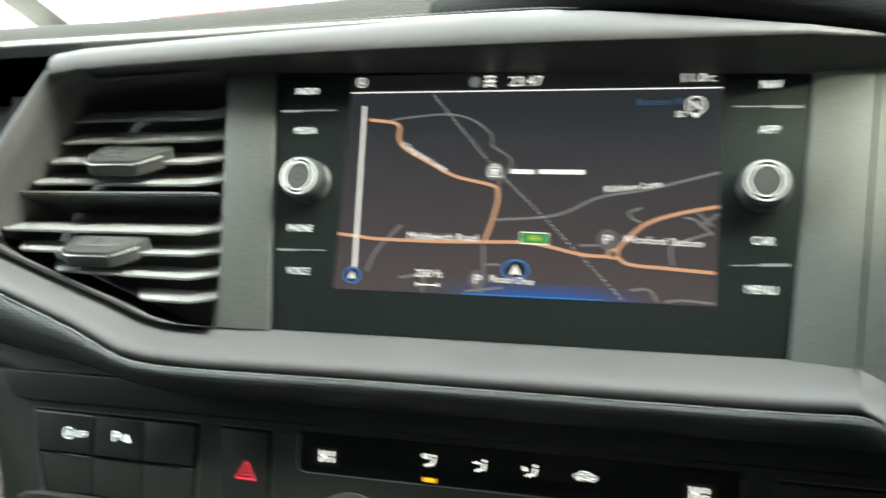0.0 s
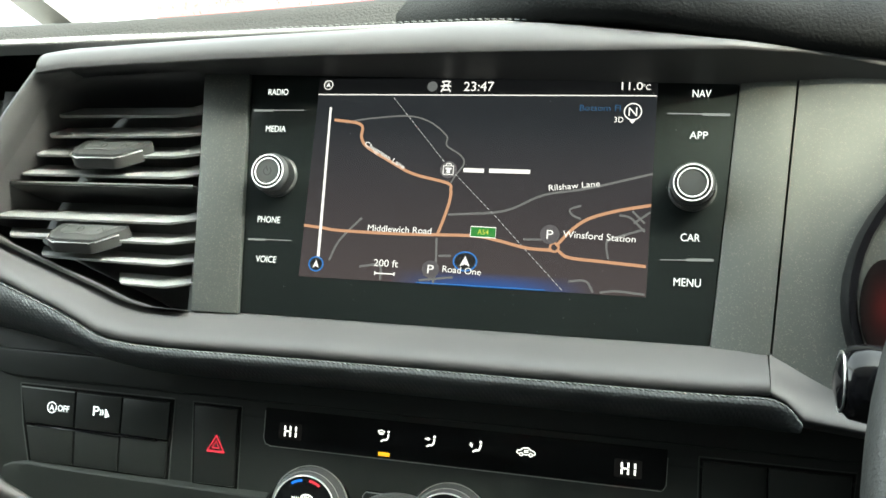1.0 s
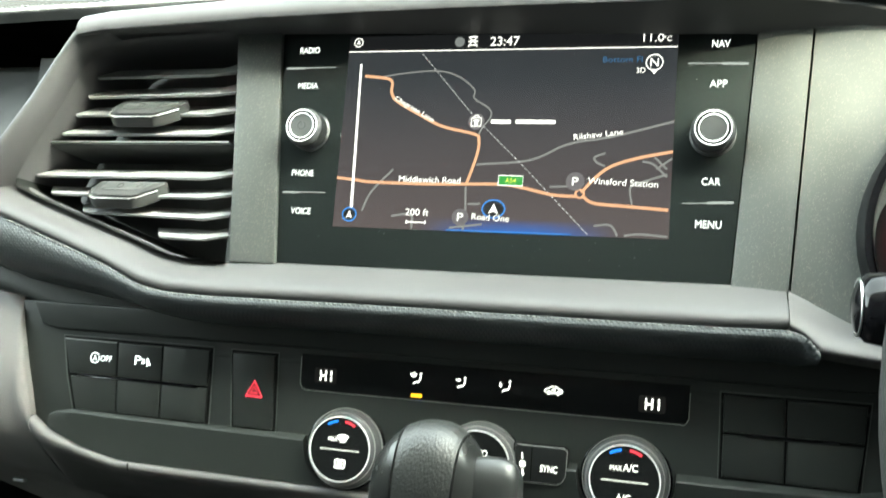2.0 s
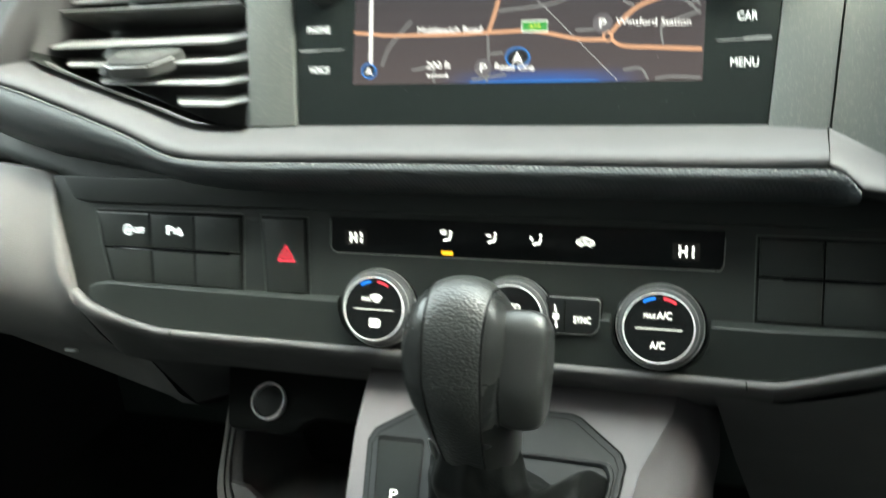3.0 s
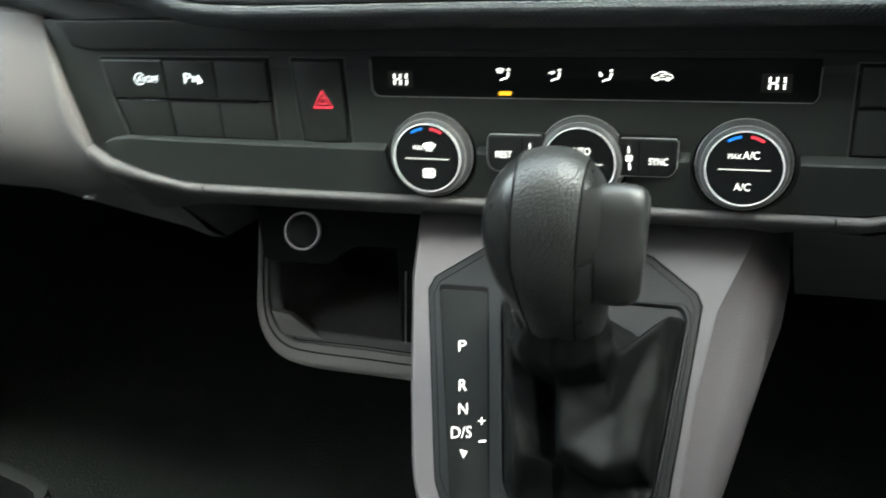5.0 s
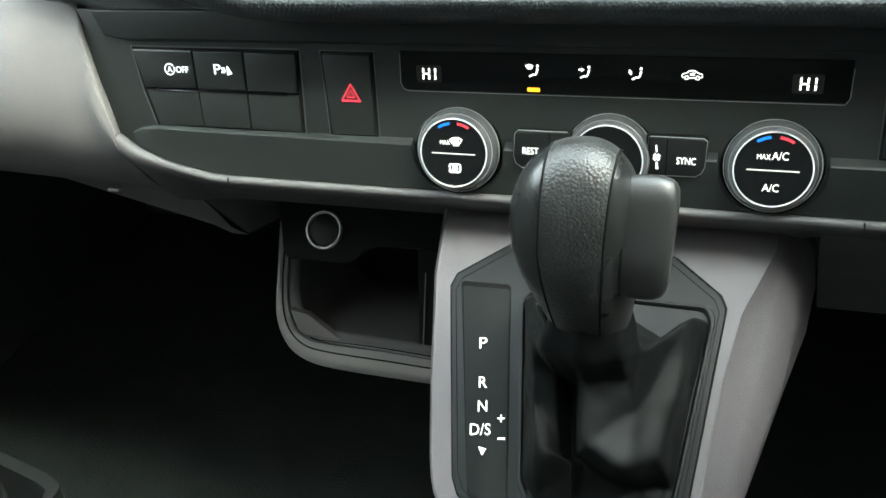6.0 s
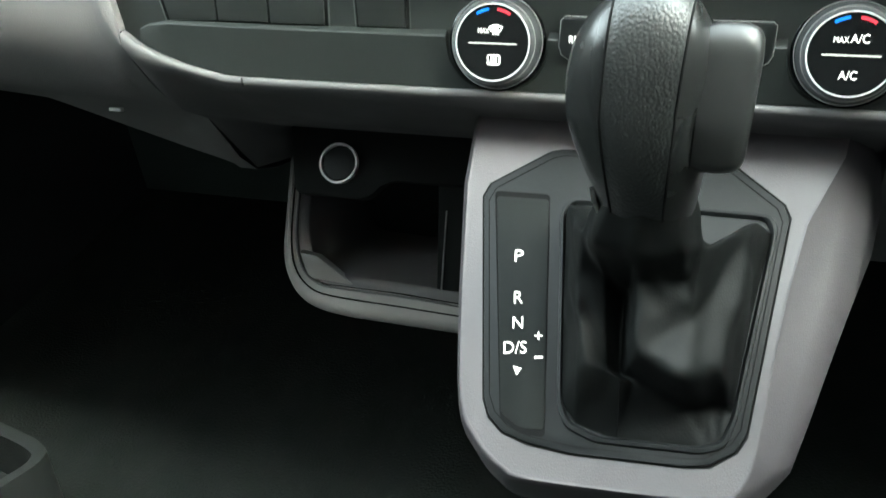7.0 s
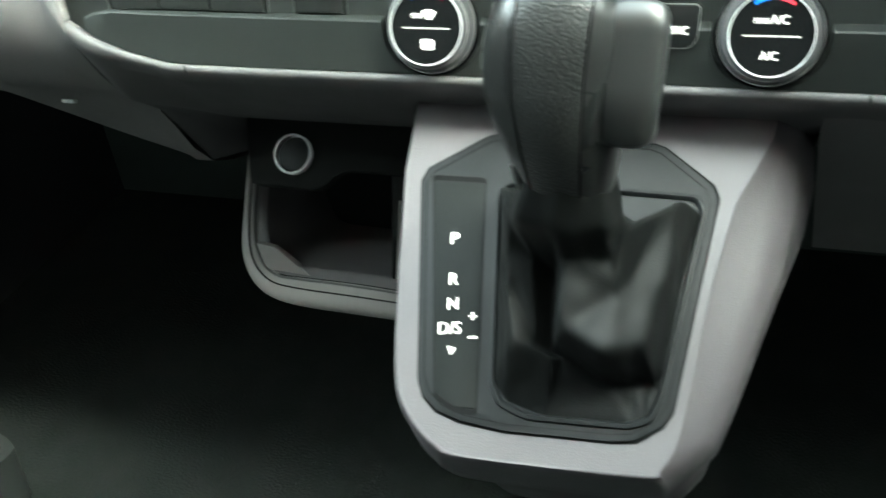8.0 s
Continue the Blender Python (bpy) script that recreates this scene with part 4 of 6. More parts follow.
def slider(parent, xr, zt):
    """The thumb tab that rides on a blade: a sloping deck with a bright lower rim."""
    deck = Plane((xr, 5.0, zt), (1, 0, 0), (0, 14, 13.4))
    out = rounded([(-39, 0.5), (0, 0.5), (1.6, -2.5), (-0.6, -6.5), (-10.5, -15.2), (-14, -16.4), (-38, -16.6), (-43.5, -13.5), (-43.8, -9), (-41.5, -2)], 2.0, 3)
    rim_o = rounded([(-1.2, -8.0), (-11.2, -16.6), (-14.5, -18.2), (-38.5, -18.4), (-44.6, -14.8), (-45, -10), (-40, -6), (-8, -6)], 2.0, 3)
    body = part("slider_tab", prism(out, deck, -5, 1.6, 1.3, 3), slider_grey, parent, "dark grey thumb slider", 50)
    part("slider_rim", prism(rim_o, deck, -6.5, 0.2, 1.6, 3), slider_grey, body, "rounded rim", 50)
    part("bright_line", tube([deck.at(a, b, 0.0) for a, b in ((-45.0, -10.5), (-44.2, -15.0), (-38.4, -18.0), (-14.6, -17.8), (-11.3, -16.2), (-1.6, -8.2))], 0.4, 6), chrome, body, "thin bright line", 60)
    part("slider_pad", prism(rounded([(-36.5, -2), (-4, -2), (-5, -4.4), (-13.2, -11.4), (-36.0, -11.6), (-38.5, -8.6)], 1.5, 3), deck, 1.2, 2.0, 0.5), slider_lid, body, "", 40)
    part("slider_mark", line(deck, arc(-26.0, -7.0, 1.7, 0, 360, 14, 1.4), 0.45, 2.2), button_black, body)
    part("slider_mark", line(deck, [(-15, -8), (-13, -5.2), (-11, -8), (-9.5, -5.6)], 0.6, 2.2), button_black, body)
    return body


vent_a = thing("air_vent", (-205, 10, -4), "upper dashboard air vent with grey blades and a thumb slider", "air vent", "air vents")
vent_b = thing("air_vent", (-205, 10, -40), "lower dashboard air vent with grey blades and a thumb slider", "air vent", "air vents")
for v, rows in ((vent_a, ((-251.6, 30.6, -172.2, 31.4, -157.3, 34.9), (-256.0, 18.5, -170.6, 19.8, -156.0, 22.9), (-263.3, 7.4, -170.0, 8.1, -155.2, 11.6), (-271.4, -4.1, -169.2, -3.6, -154.2, -0.1))),
                (vent_b, ((-286, -29.6, -167.0, -28.9, -153.0, -25.2), (-273, -40.4, -166.6, -40.0, -152.0, -36.8), (-249.2, -50.6, -166.0, -51.9, -151.2, -48.4), (-196.3, -63.2, -164.8, -63.6, -150.2, -60.0)))):
    for r in rows:
        slat(v, *r, 1.0, 8.8 if v is vent_a else 7.0)
slider(vent_a, -186.6, 16.2)
slider(vent_b, -194.0, -31.6)
part("divider", loft([[Vector(p) for p in r] for r in ([(x, 2, -8.6 + s), (x, -0.6, -9.0 + s), (x, -0.4, -10.2 + s), (x, 8, -11.4 + s), (x, 30, -12.6 + s), (x, 40, -12.6 + s), (x, 40, -7 + s)] for x, s in ((-292, -0.6), (-220, -0.2), (-154.2, 0.4)))], closed=True, caps=True), slider_grey, vent_a, "dark bar between the two vents", 40)

part("bright_line", tube([(-290, -0.4, -9.4), (-220, -0.6, -8.9), (-154.5, -0.6, -8.4)], 0.5, 6), chrome, vent_a, "thin bright line on the bar", 60)

# ---------------------------------------------------------------- climate controls
climate = thing("climate_panel", (0, 20, -192), "black climate control panel with three lit rotary knobs", "control panel")
fas = [(-289, -104), (-285.3, -126), (-273.8, -171.8), (-262, -179.3), (-241, -186.8), (-222, -190.8), (-205.5, -192.3), (112.5, -192.8), (126, -192.6), (141, -189.2), (161, -183.6), (182, -177.4), (262, -151), (300, -140), (300, -104)]
part("fascia", prism(fas, PANEL, -8, 0, 0.8), fascia_black, climate, "", 40)
KNOB_AT = ((-74.9, -170.0), (-1.1, -170.0), (71.8, -169.6))


def along(pts, x):
    """The height of a polyline at a place across."""
    for (a, b), (c, d) in zip(pts, pts[1:]):
        if x <= c:
            return b + (d - b) * max(0.0, (x - a) / (c - a))
    return pts[-1][1]


# bulging lower half of the fascia: a narrow shelf on top, then a face that falls back, cut out round the knobs
shelf = [(-264, -170.5), (-259, -168.2), (-246, -165.8), (-180, -166.4), (-100, -166.4), (176, -165.4), (186, -164.0), (262, -147)]
foot = [(-264, -176.5), (-261, -179.0), (-241, -186.4), (-222, -190.4), (-205.5, -191.9), (112.5, -192.3), (126, -192.1), (141, -188.7), (161, -183.2), (182, -177.0), (262, -150.6)]
places = {-264.0, -261.0, -259.0, -255.0, -250.0, -246.0, -241.0, -232.0, -222.0, -205.5, -180.0, -150.0, -120.0, 112.5, 119.0, 126.0, 141.0, 161.0, 176.0, 182.0, 200.0, 230.0, 262.0}
for kx, kz in KNOB_AT:
    places |= {kx + side * 23.4 * math.cos(math.pi / 2 * k / 12) for k in range(13) for side in (-1, 1)} | {kx + side * 23.7 for side in (-1, 1)}
rows = []
for x in sorted(places):
    zt, zb = along(shelf, x), along(foot, x)
    for kx, kz in KNOB_AT:
        if abs(x - kx) < 23.45:
            zt = min(zt, kz - math.sqrt(max(0.0, 23.45 ** 2 - (x - kx) ** 2)))
    zt = max(zt, zb + 0.3)
    out = 3.0 + 1.8 * max(0.0, min(1.0, (x + 180) / 180))
    out *= max(0.15, min(1.0, (x + 266) / 18))
    lift = lambda z: 0.9 + (out - 0.9) * max(0.0, min(1.0, (z - zb) / 25.0))
    rows.append([PANEL.at(x, zt + 0.5, -1), PANEL.at(x, zt + 0.45, 0.1), PANEL.at(x, zt - lift(zt) * 0.42, lift(zt) * 0.88), PANEL.at(x, zt - lift(zt) * 0.55 - 0.3, lift(zt)), PANEL.at(x, zt * 0.5 + zb * 0.5, lift((zt + zb) / 2)), PANEL.at(x, zb + 0.1, lift(zb)), PANEL.at(x, zb, -1)])
part("fascia_ledge", loft(rows), fascia_black, climate, "", 25)
part("fascia_brow", prism([(-272, -117.5), (-262, -119.5), (250, -119.5), (250, -104), (-280, -104)], PANEL, -1, 2.2, 1.2, 3), fascia_black, climate, "", 40)
strip = [(-103.6, -122.5), (-103.6, -138), (-102.4, -140.4), (-100, -141.4), (98, -141), (99.4, -140), (100, -137), (100, -122.5)]
strip_ob = part("display_strip", prism(strip, PANEL, -2, 1.0, 0.4), lens_black, climate, "glossy black display strip", 40)
for pts in ([(-103.8, -124), (-103.8, -138.4), (-102.4, -141.0), (-99.5, -141.9)], [(100.3, -126), (100.1, -138.8), (98.6, -141.3)], [(-100, -141.9), (98.4, -141.6)]):
    part("strip_edge", line(PANEL, pts, 0.32, 0.95), edge_glint, climate, "fine painted glint along the edge")
HS = 1.08


def hi(cx, cz):
    """The two letters of a segment display."""
    bm = bmesh.new()
    for x in (-2.9, 0.1, 3.2):
        stroke(bm, PANEL, [(cx + x, cz + 2.7), (cx + x, cz + 0.3)], 0.9, HS), stroke(bm, PANEL, [(cx + x, cz - 0.3), (cx + x, cz - 2.7)], 0.9, HS)
    stroke(bm, PANEL, [(cx - 2.4, cz), (cx - 0.4, cz)], 0.8, HS)
    return bm


pane_glow = glowing("readout_pane", (1.0, 0.9, 0.86), 0.0035 * GLOW)
for cx, cz in ((-89.0, -133.3), (82.6, -133.0)):
    part("readout_pane", prism(rounded([(cx - 6.4, cz - 4.2), (cx + 6.4, cz - 4.2), (cx + 6.4, cz + 4.2), (cx - 6.4, cz + 4.2)], 0.8, 2), PANEL, 0.9, 1.05), pane_glow, strip_ob, "faintly lit readout window")
part("temperature_readout", hi(-89.0, -133.3), white_glow, strip_ob, "lit white segment letters")
part("temperature_readout", hi(82.6, -133.0), white_glow, strip_ob, "lit white segment letters")


def scaled(bm, centre, k):
    bmesh.ops.scale(bm, vec=(k, 1, k), space=Matrix.Translation(-centre), verts=bm.verts)
    return bm


def airflow(cx, cz, kind):
    """A lit airflow symbol: a seated figure with an arrow or a windscreen."""
    bm = stroke(bmesh.new(), PANEL, [(cx + 2.1, cz + 1.5), (cx + 1.7, cz - 0.6), (cx + 1.0, cz - 1.9), (cx - 0.6, cz - 2.0), (cx - 2.4, cz - 3.0)], 0.95, HS)
    stroke(bm, PANEL, arc(cx + 2.0, cz + 2.8, 0.45, 0, 360, 10), 0.6, HS)
    if kind == 0:
        stroke(bm, PANEL, [(cx - 4.4, cz + 2.9), (cx - 2.5, cz + 3.5), (cx - 0.4, cz + 2.9), (cx - 1.2, cz + 1.2), (cx - 3.4, cz + 1.2), (cx - 4.4, cz + 2.9)], 0.45, HS)
        for k in (-3.2, -2.4, -1.6):
            stroke(bm, PANEL, [(cx + k, cz + 1.3), (cx + k, cz + 2.6)], 0.3, HS)
    elif kind == 1:
        stroke(bm, PANEL, [(cx - 3.6, cz + 1.4), (cx - 2.0, cz + 1.4)], 0.75, HS), stroke(bm, PANEL, [(cx - 2.1, cz + 1.4), (cx - 0.4, cz + 1.4)], 2.1, HS, taper=0.1)
    else:
        stroke(bm, PANEL, [(cx - 4.0, cz + 2.0), (cx - 3.5, cz + 0.8)], 0.8, HS), stroke(bm, PANEL, [(cx - 3.6, cz + 1.0), (cx - 2.9, cz - 0.8)], 2.1, HS, taper=0.1)
    return bm


for k, a in enumerate((-37.3, -13.3, 10.2)):
    part("airflow_symbol", scaled(airflow(a, -130.6, k), PANEL.at(a, -130.6), 0.86), white_glow, strip_ob, "lit white airflow symbol")
car = stroke(bmesh.new(), PANEL, [(30.6, -131.7), (29.9, -131.0), (30.2, -130.1), (31.9, -129.6), (33.0, -128.6), (35.2, -128.5), (36.9, -129.6), (38.6, -130.1), (38.8, -131.3), (38.0, -131.7)], 0.45, HS)
for pts in (arc(32.0, -131.7, 0.8, 0, 360, 12), arc(36.8, -131.7, 0.8, 0, 360, 12), [(33.0, -131.8), (35.8, -131.8)], [(35.6, -129.6), (33.6, -129.8), (33.4, -130.6), (35.4, -130.5)]):
    stroke(car, PANEL, pts, 0.38, HS)
part("recirculation_symbol", car, white_glow, strip_ob, "lit white car symbol")
part("indicator_light", prism([(-40.2, -140.3), (-34.3, -140.3), (-34.3, -138.4), (-40.2, -138.4)], PANEL, 0.9, 1.3), amber_glow, strip_ob, "lit amber indicator bar")


def climate_knob(cx, cz, kind, label):
    kn = part("rotary_knob", turned([(22.3, -1), (22.3, 0.9), (21.4, 1.5)], Plane((0, 19.2, 0), (1, 0, 0), (0, 0, 1)), cx, cz, 64), gloss_black, climate, label, 35)
    base = Plane((0, 19.2, 0), (1, 0, 0), (0, 0, 1))
    part("collar", turned([(20.6, 0.5), (20.3, 2.2), (19.0, 6.6), (18.5, 7.2), (18.3, 7.3), (18.0, 8.4), (17.5, 9.3), (17.0, 9.6)], base, cx, cz, 72), collar_grey, kn, "grey rubber collar", 35)
    bm = bmesh.new()
    for i in range(110):
        ang = 2 * math.pi * i / 110
        m = Matrix.Translation(base.at(cx + 19.62 * math.cos(ang), cz + 19.62 * math.sin(ang), 4.5)) @ Matrix.Rotation(-ang, 4, "Y") @ Matrix.Rotation(radians(-17), 4, "Z") @ Matrix.Diagonal((0.09, 1.7, 0.2, 1))
        bmesh.ops.create_cube(bm, size=2.0, matrix=m)
    part("knurling", bm, collar_grey, kn)
    part("face", disc(KNOBS, cx, cz, 16.4, 16.4, 0, 56, 2.0), lens_black, kn, "black knob face")
    part("chrome_ring", ring(KNOBS, cx, cz, 17.0, 0.62, -0.4, 0.9, 64), bright_ring, kn, "bright chrome ring")
    part("base_edge", ring(base, cx, cz, 21.15, 0.45, 1.4, 0.9, 64), edge_glint, kn, "thin painted glint round the base")
    part("collar_edge", ring(base, cx, cz, 18.9, 0.35, 6.7, 0.5, 64), edge_glint, kn)
    G = 0.3
    if kind != "fan":
        part("cold_mark", line(KNOBS, arc(cx, cz, 14.4, 98, 122), 1.35, G), blue_glow, kn, "lit blue arc")
        part("warm_mark", line(KNOBS, arc(cx, cz, 14.4, 58, 83), 1.35, G), coral_glow, kn, "lit red arc")
        part("divider", line(KNOBS, [(cx - 11, cz - 0.4), (cx + 11, cz - 0.4)], 0.6, G), divider_glow, kn)
    else:
        part("divider", line(KNOBS, [(cx - 11, cz - 0.2), (cx - 3, cz - 0.2)], 0.6, G), divider_glow, kn)
        part("divider", line(KNOBS, [(cx + 3, cz - 0.2), (cx + 11, cz - 0.2)], 0.6, G), divider_glow, kn)
        part("sensor", turned([(2.6, -0.2), (2.6, 0.3), (1.8, 0.9)], KNOBS, cx, cz - 0.2, 20), gloss_black, kn, smooth=35)
        part("indicator_light", line(KNOBS, [(cx - 13.8, cz + 4.6), (cx - 12.3, cz + 8.0)], 1.3, G), amber_glow, kn, "lit amber indicator bar")
        part("knob_lettering", lettering("AUTO", KNOBS, cx, cz + 5.9, 10.3, 3.3, G), white_glow, kn, "lit white lettering")
        part("knob_lettering", lettering("REAR", KNOBS, cx + 0.8, cz - 7.6, 9.5, 3.3, G), white_glow, kn, "lit white lettering")
    if kind == "front":
        part("knob_lettering", lettering("MAX", KNOBS, cx - 4.2, cz + 5.0, 5.0, 2.2, G), white_glow, kn, "lit white lettering")
        d = stroke(bmesh.new(), KNOBS, [(cx - 1.7, cz + 6.6), (cx + 0.2, cz + 7.4), (cx + 2.4, cz + 7.4), (cx + 4.3, cz + 6.6), (cx + 3.2, cz + 4.9), (cx - 0.6, cz + 4.9), (cx - 1.7, cz + 6.6)], 0.75, G)
        for k in (0.2, 1.3, 2.4):
            stroke(d, KNOBS, [(cx + k, cz + 3.4), (cx + k + 0.2, cz + 4.6), (cx + k - 0.2, cz + 5.6), (cx + k, cz + 6.6)], 0.6, G)
        part("defrost_symbol", d, white_glow, kn, "lit white windscreen symbol")
        d = stroke(bmesh.new(), KNOBS, rounded([(cx - 2.0, cz - 9.5), (cx + 3.6, cz - 9.5), (cx + 3.6, cz - 5.5), (cx - 2.0, cz - 5.5)], 1.0, 3) + [(cx - 1.2, cz - 9.5)], 0.65, G)
        for k in (-0.3, 0.8, 1.9):
            stroke(d, KNOBS, [(cx + k, cz - 8.8), (cx + k + 0.25, cz - 7.6), (cx + k - 0.15, cz - 6.2)], 0.55, G)
        part("rear_screen_symbol", d, white_glow, kn, "lit white rear screen symbol")
    if kind == "cool":
        part("knob_lettering", lettering("MAX", KNOBS, cx - 4.3, cz + 5.6, 5.6, 2.3, G), white_glow, kn, "lit white lettering")
        part("knob_lettering", lettering("A/C", KNOBS, cx + 2.5, cz + 6.2, 6.9, 3.5, G), white_glow, kn, "lit white lettering")
        part("knob_lettering", lettering("A/C", KNOBS, cx - 0.3, cz - 8.2, 6.9, 3.4, G), white_glow, kn, "lit white lettering")
    return kn


climate_knob(*KNOB_AT[0], "front", "black climate knob with lit defrost symbols")
climate_knob(*KNOB_AT[1], "fan", "black fan knob with lit lettering")
climate_knob(*KNOB_AT[2], "cool", "black climate knob with lit lettering")


def shrink_to(pts, c, k):
    return [(c[0] + (a - c[0]) * k, c[1] + (b - c[1]) * k) for a, b in pts]


def fan(cx, cz):
    bm = bmesh.new()
    for k in range(4):
        a0 = 45 + 90 * k
        stroke(bm, PANEL, [(cx, cz), (cx + 1.7 * math.cos(radians(a0)), cz + 1.7 * math.sin(radians(a0)))], 0.5, 5.5, taper=1.7)
    stroke(bm, PANEL, [(cx - 0.5, cz + 5.6), (cx - 0.1, cz + 2.4)], 0.6, 5.5)
    stroke(bm, PANEL, [(cx + 0.1, cz - 2.2), (cx + 0.5, cz - 5.6)], 0.6, 5.5, taper=1.1)
    return bm


for words, key, fan_x, seam_x, tx, tw in (("REST", [(-44.2, -158.6), (-19, -158.4), (-19, -176.4), (-41.8, -176.5), (-44.8, -174.6), (-46.0, -171.0), (-45.5, -160.0)], -24.6, -28.6, -37.6, 7.8), ("SYNC", [(17, -158.2), (41.6, -158.2), (43.3, -159.6), (42.9, -171.6), (41.4, -174.6), (39.0, -176.2), (17, -176.4)], 21.4, 25.8, 34.6, 8.6)):
    part("button_gap", prism(shrink_to(key, (-33 if words == "REST" else 31, -167.4), 1.055), PANEL, -1, 4.2, 0.2), seam_dark, climate, "", 40)
    key_ob = part("push_button", prism(key, PANEL, -1, 5.2, 0.9, 3), button_gloss, climate, "black push button with lit lettering", 40)
    side = key if words == "SYNC" else key[::-1]
    edge = [side[k] for k in ((1, 2, 3, 4, 5, 6) if words == "SYNC" else (6, 0, 1, 2, 3, 4))]
    part("button_edge", tube([PANEL.at(a, b, 4.6) for a, b in shrink_to([*edge, edge[-1]][:6], (-33 if words == "REST" else 31, -167.4), 1.005)], 0.22, 6), edge_glint, key_ob, "fine painted glint along the edge", 60)
    part("button_edge", tube([PANEL.at(a, -158.15, 4.6) for a in ((-44, -20) if words == "REST" else (18, 42))], 0.25, 6), edge_glint, key_ob, "fine painted glint along the edge", 60)
    part("button_lettering", lettering(words, PANEL, tx, -168.0 - (0.8 if words == "SYNC" else -0.1), tw, 3.3, 5.5), white_glow, key_ob, "lit white lettering")
    part("fan_symbol", fan(fan_x, -167.6), white_glow, key_ob, "lit white fan symbol")
    part("button_seam", line(PANEL, [(seam_x, -158.8), (seam_x, -176.2)], 0.5, 5.35), seam_dark, key_ob)

# ---------------------------------------------------------------- switch banks
bank_l = thing("switch_bank", (-205, 18, -165), "bank of six black switches, two with lit symbols", "switches", "switch banks")
part("well", prism([(-257, -123.6), (-253, -146), (-247, -167), (-158.4, -167), (-158.4, -123.6)], PANEL, -2, 0.35, 0.2), seam_dark, bank_l, "", 40)
keys_l = ([(-256.2, -124.6), (-220.1, -124.8), (-219.6, -144.6), (-251.4, -144.6)], [(-219.3, -124.8), (-190.2, -125), (-190.0, -144.8), (-218.8, -144.6)], [(-189.4, -125), (-160, -125.2), (-160, -145), (-189.2, -144.8)],
          [(-250.8, -146.4), (-219.4, -146.4), (-218.4, -165.2), (-245.6, -165.6)], [(-218.6, -146.4), (-190.0, -146.4), (-189.8, -165.2), (-217.6, -165.2)], [(-189.2, -146.4), (-160, -146.4), (-160, -165.6), (-189.0, -165.4)])
part("surround", line(PANEL, [(-257.6, -123.0), (-253.6, -146), (-247.5, -167.4), (-246.6, -167.7), (-158.3, -167.7), (-157.7, -167.1), (-157.7, -123.6), (-158.3, -123.0), (-257.6, -123.0)], 0.7, 0.5), slider_lid, bank_l, "thin grey edge round the bank", 40)
kl = [part("switch", prism(o, PANEL, -2, 1.6 - 0.25 * (i > 2), 0.8), button_black, bank_l, "", 40) for i, o in enumerate(keys_l)]
part("switch_rim", line(PANEL, [(-255.6, -124.9), (-220.3, -125.1)], 0.7, 1.75), slat_plastic, kl[0])
part("switch_rim", line(PANEL, [(-219.0, -125.2), (-190.4, -125.4)], 0.4, 1.75), slider_lid, kl[1])
part("switch_bar", prism(rounded([(-246, -146.3), (-244, -144.6), (-168, -144.9), (-166, -146.6)], 0.6, 2), PANEL, 0, 2.0, 0.3), gloss_black, bank_l, "thin glossy bar between the rows", 40)
s = stroke(bmesh.new(), PANEL, arc(-234.2, -134.7, 2.9, 35, 325, 18), 0.55, 1.9)
stroke(s, PANEL, arc(-234.2, -134.7, 2.9, -25, 25, 6), 0.55, 1.9)
part("stop_start_symbol", s, cool_glow, kl[0], "lit white stop-start symbol")
part("stop_start_letter", lettering("A", PANEL, -234.2, -134.7, 3.0, 3.2, 1.9), cool_glow, kl[0])
part("switch_lettering", lettering("OFF", PANEL, -226.6, -134.7, 7.4, 3.4, 1.9), cool_glow, kl[0], "lit white lettering")
part("switch_lettering", lettering("P", PANEL, -205.4, -134.0, 3.9, 5.2, 1.9), cool_glow, kl[1], "lit white lettering")
s = stroke(bmesh.new(), PANEL, [(-199.4, -132.4), (-198.2, -136.6)], 0.8, 1.9, taper=3.0)
for q in (0, 1):
    stroke(s, PANEL, arc(-204.6 + 1.3 * q, -134.4, 2.3, -40, 40, 6), 0.55, 1.9)
part("sensor_symbol", s, cool_glow, kl[1])

hazard = thing("hazard_switch", (-131, 18, -165), "black hazard light switch with a lit red triangle", "switch")
part("well", prism([(-146.2, -123.8), (-143.4, -166.6), (-117.2, -166.6), (-118.2, -123.8)], PANEL, -2, 0.35, 0.2), seam_dark, hazard, "", 40)
part("surround", line(PANEL, [(-146.8, -123.2), (-144.0, -167.2), (-116.6, -167.2), (-117.6, -123.2), (-146.8, -123.2)], 0.6, 0.5), slider_lid, hazard, "thin grey edge round the switch", 40)
hk = part("switch", prism([(-145.4, -124.8), (-142.6, -165.6), (-118.6, -165.4), (-119.6, -125)], PANEL, -2, 1.5, 1.0), button_black, hazard, "", 40)
c = Vector((-130.6, -144.6))
tri_o = [c + Vector(p) for p in ((-4.9, -3.3), (4.9, -3.3), (0, 5.0))]
part("warning_triangle", line(PANEL, [*tri_o, tri_o[0], tri_o[1]], 1.2, 1.8), red_glow, hk, "lit red warning triangle")
part("warning_triangle", line(PANEL, [c + (p - c) * 0.42 + Vector((0, -0.1)) for p in (*tri_o, tri_o[0], tri_o[1])], 0.75, 1.8), red_glow, hk, "lit red warning triangle")

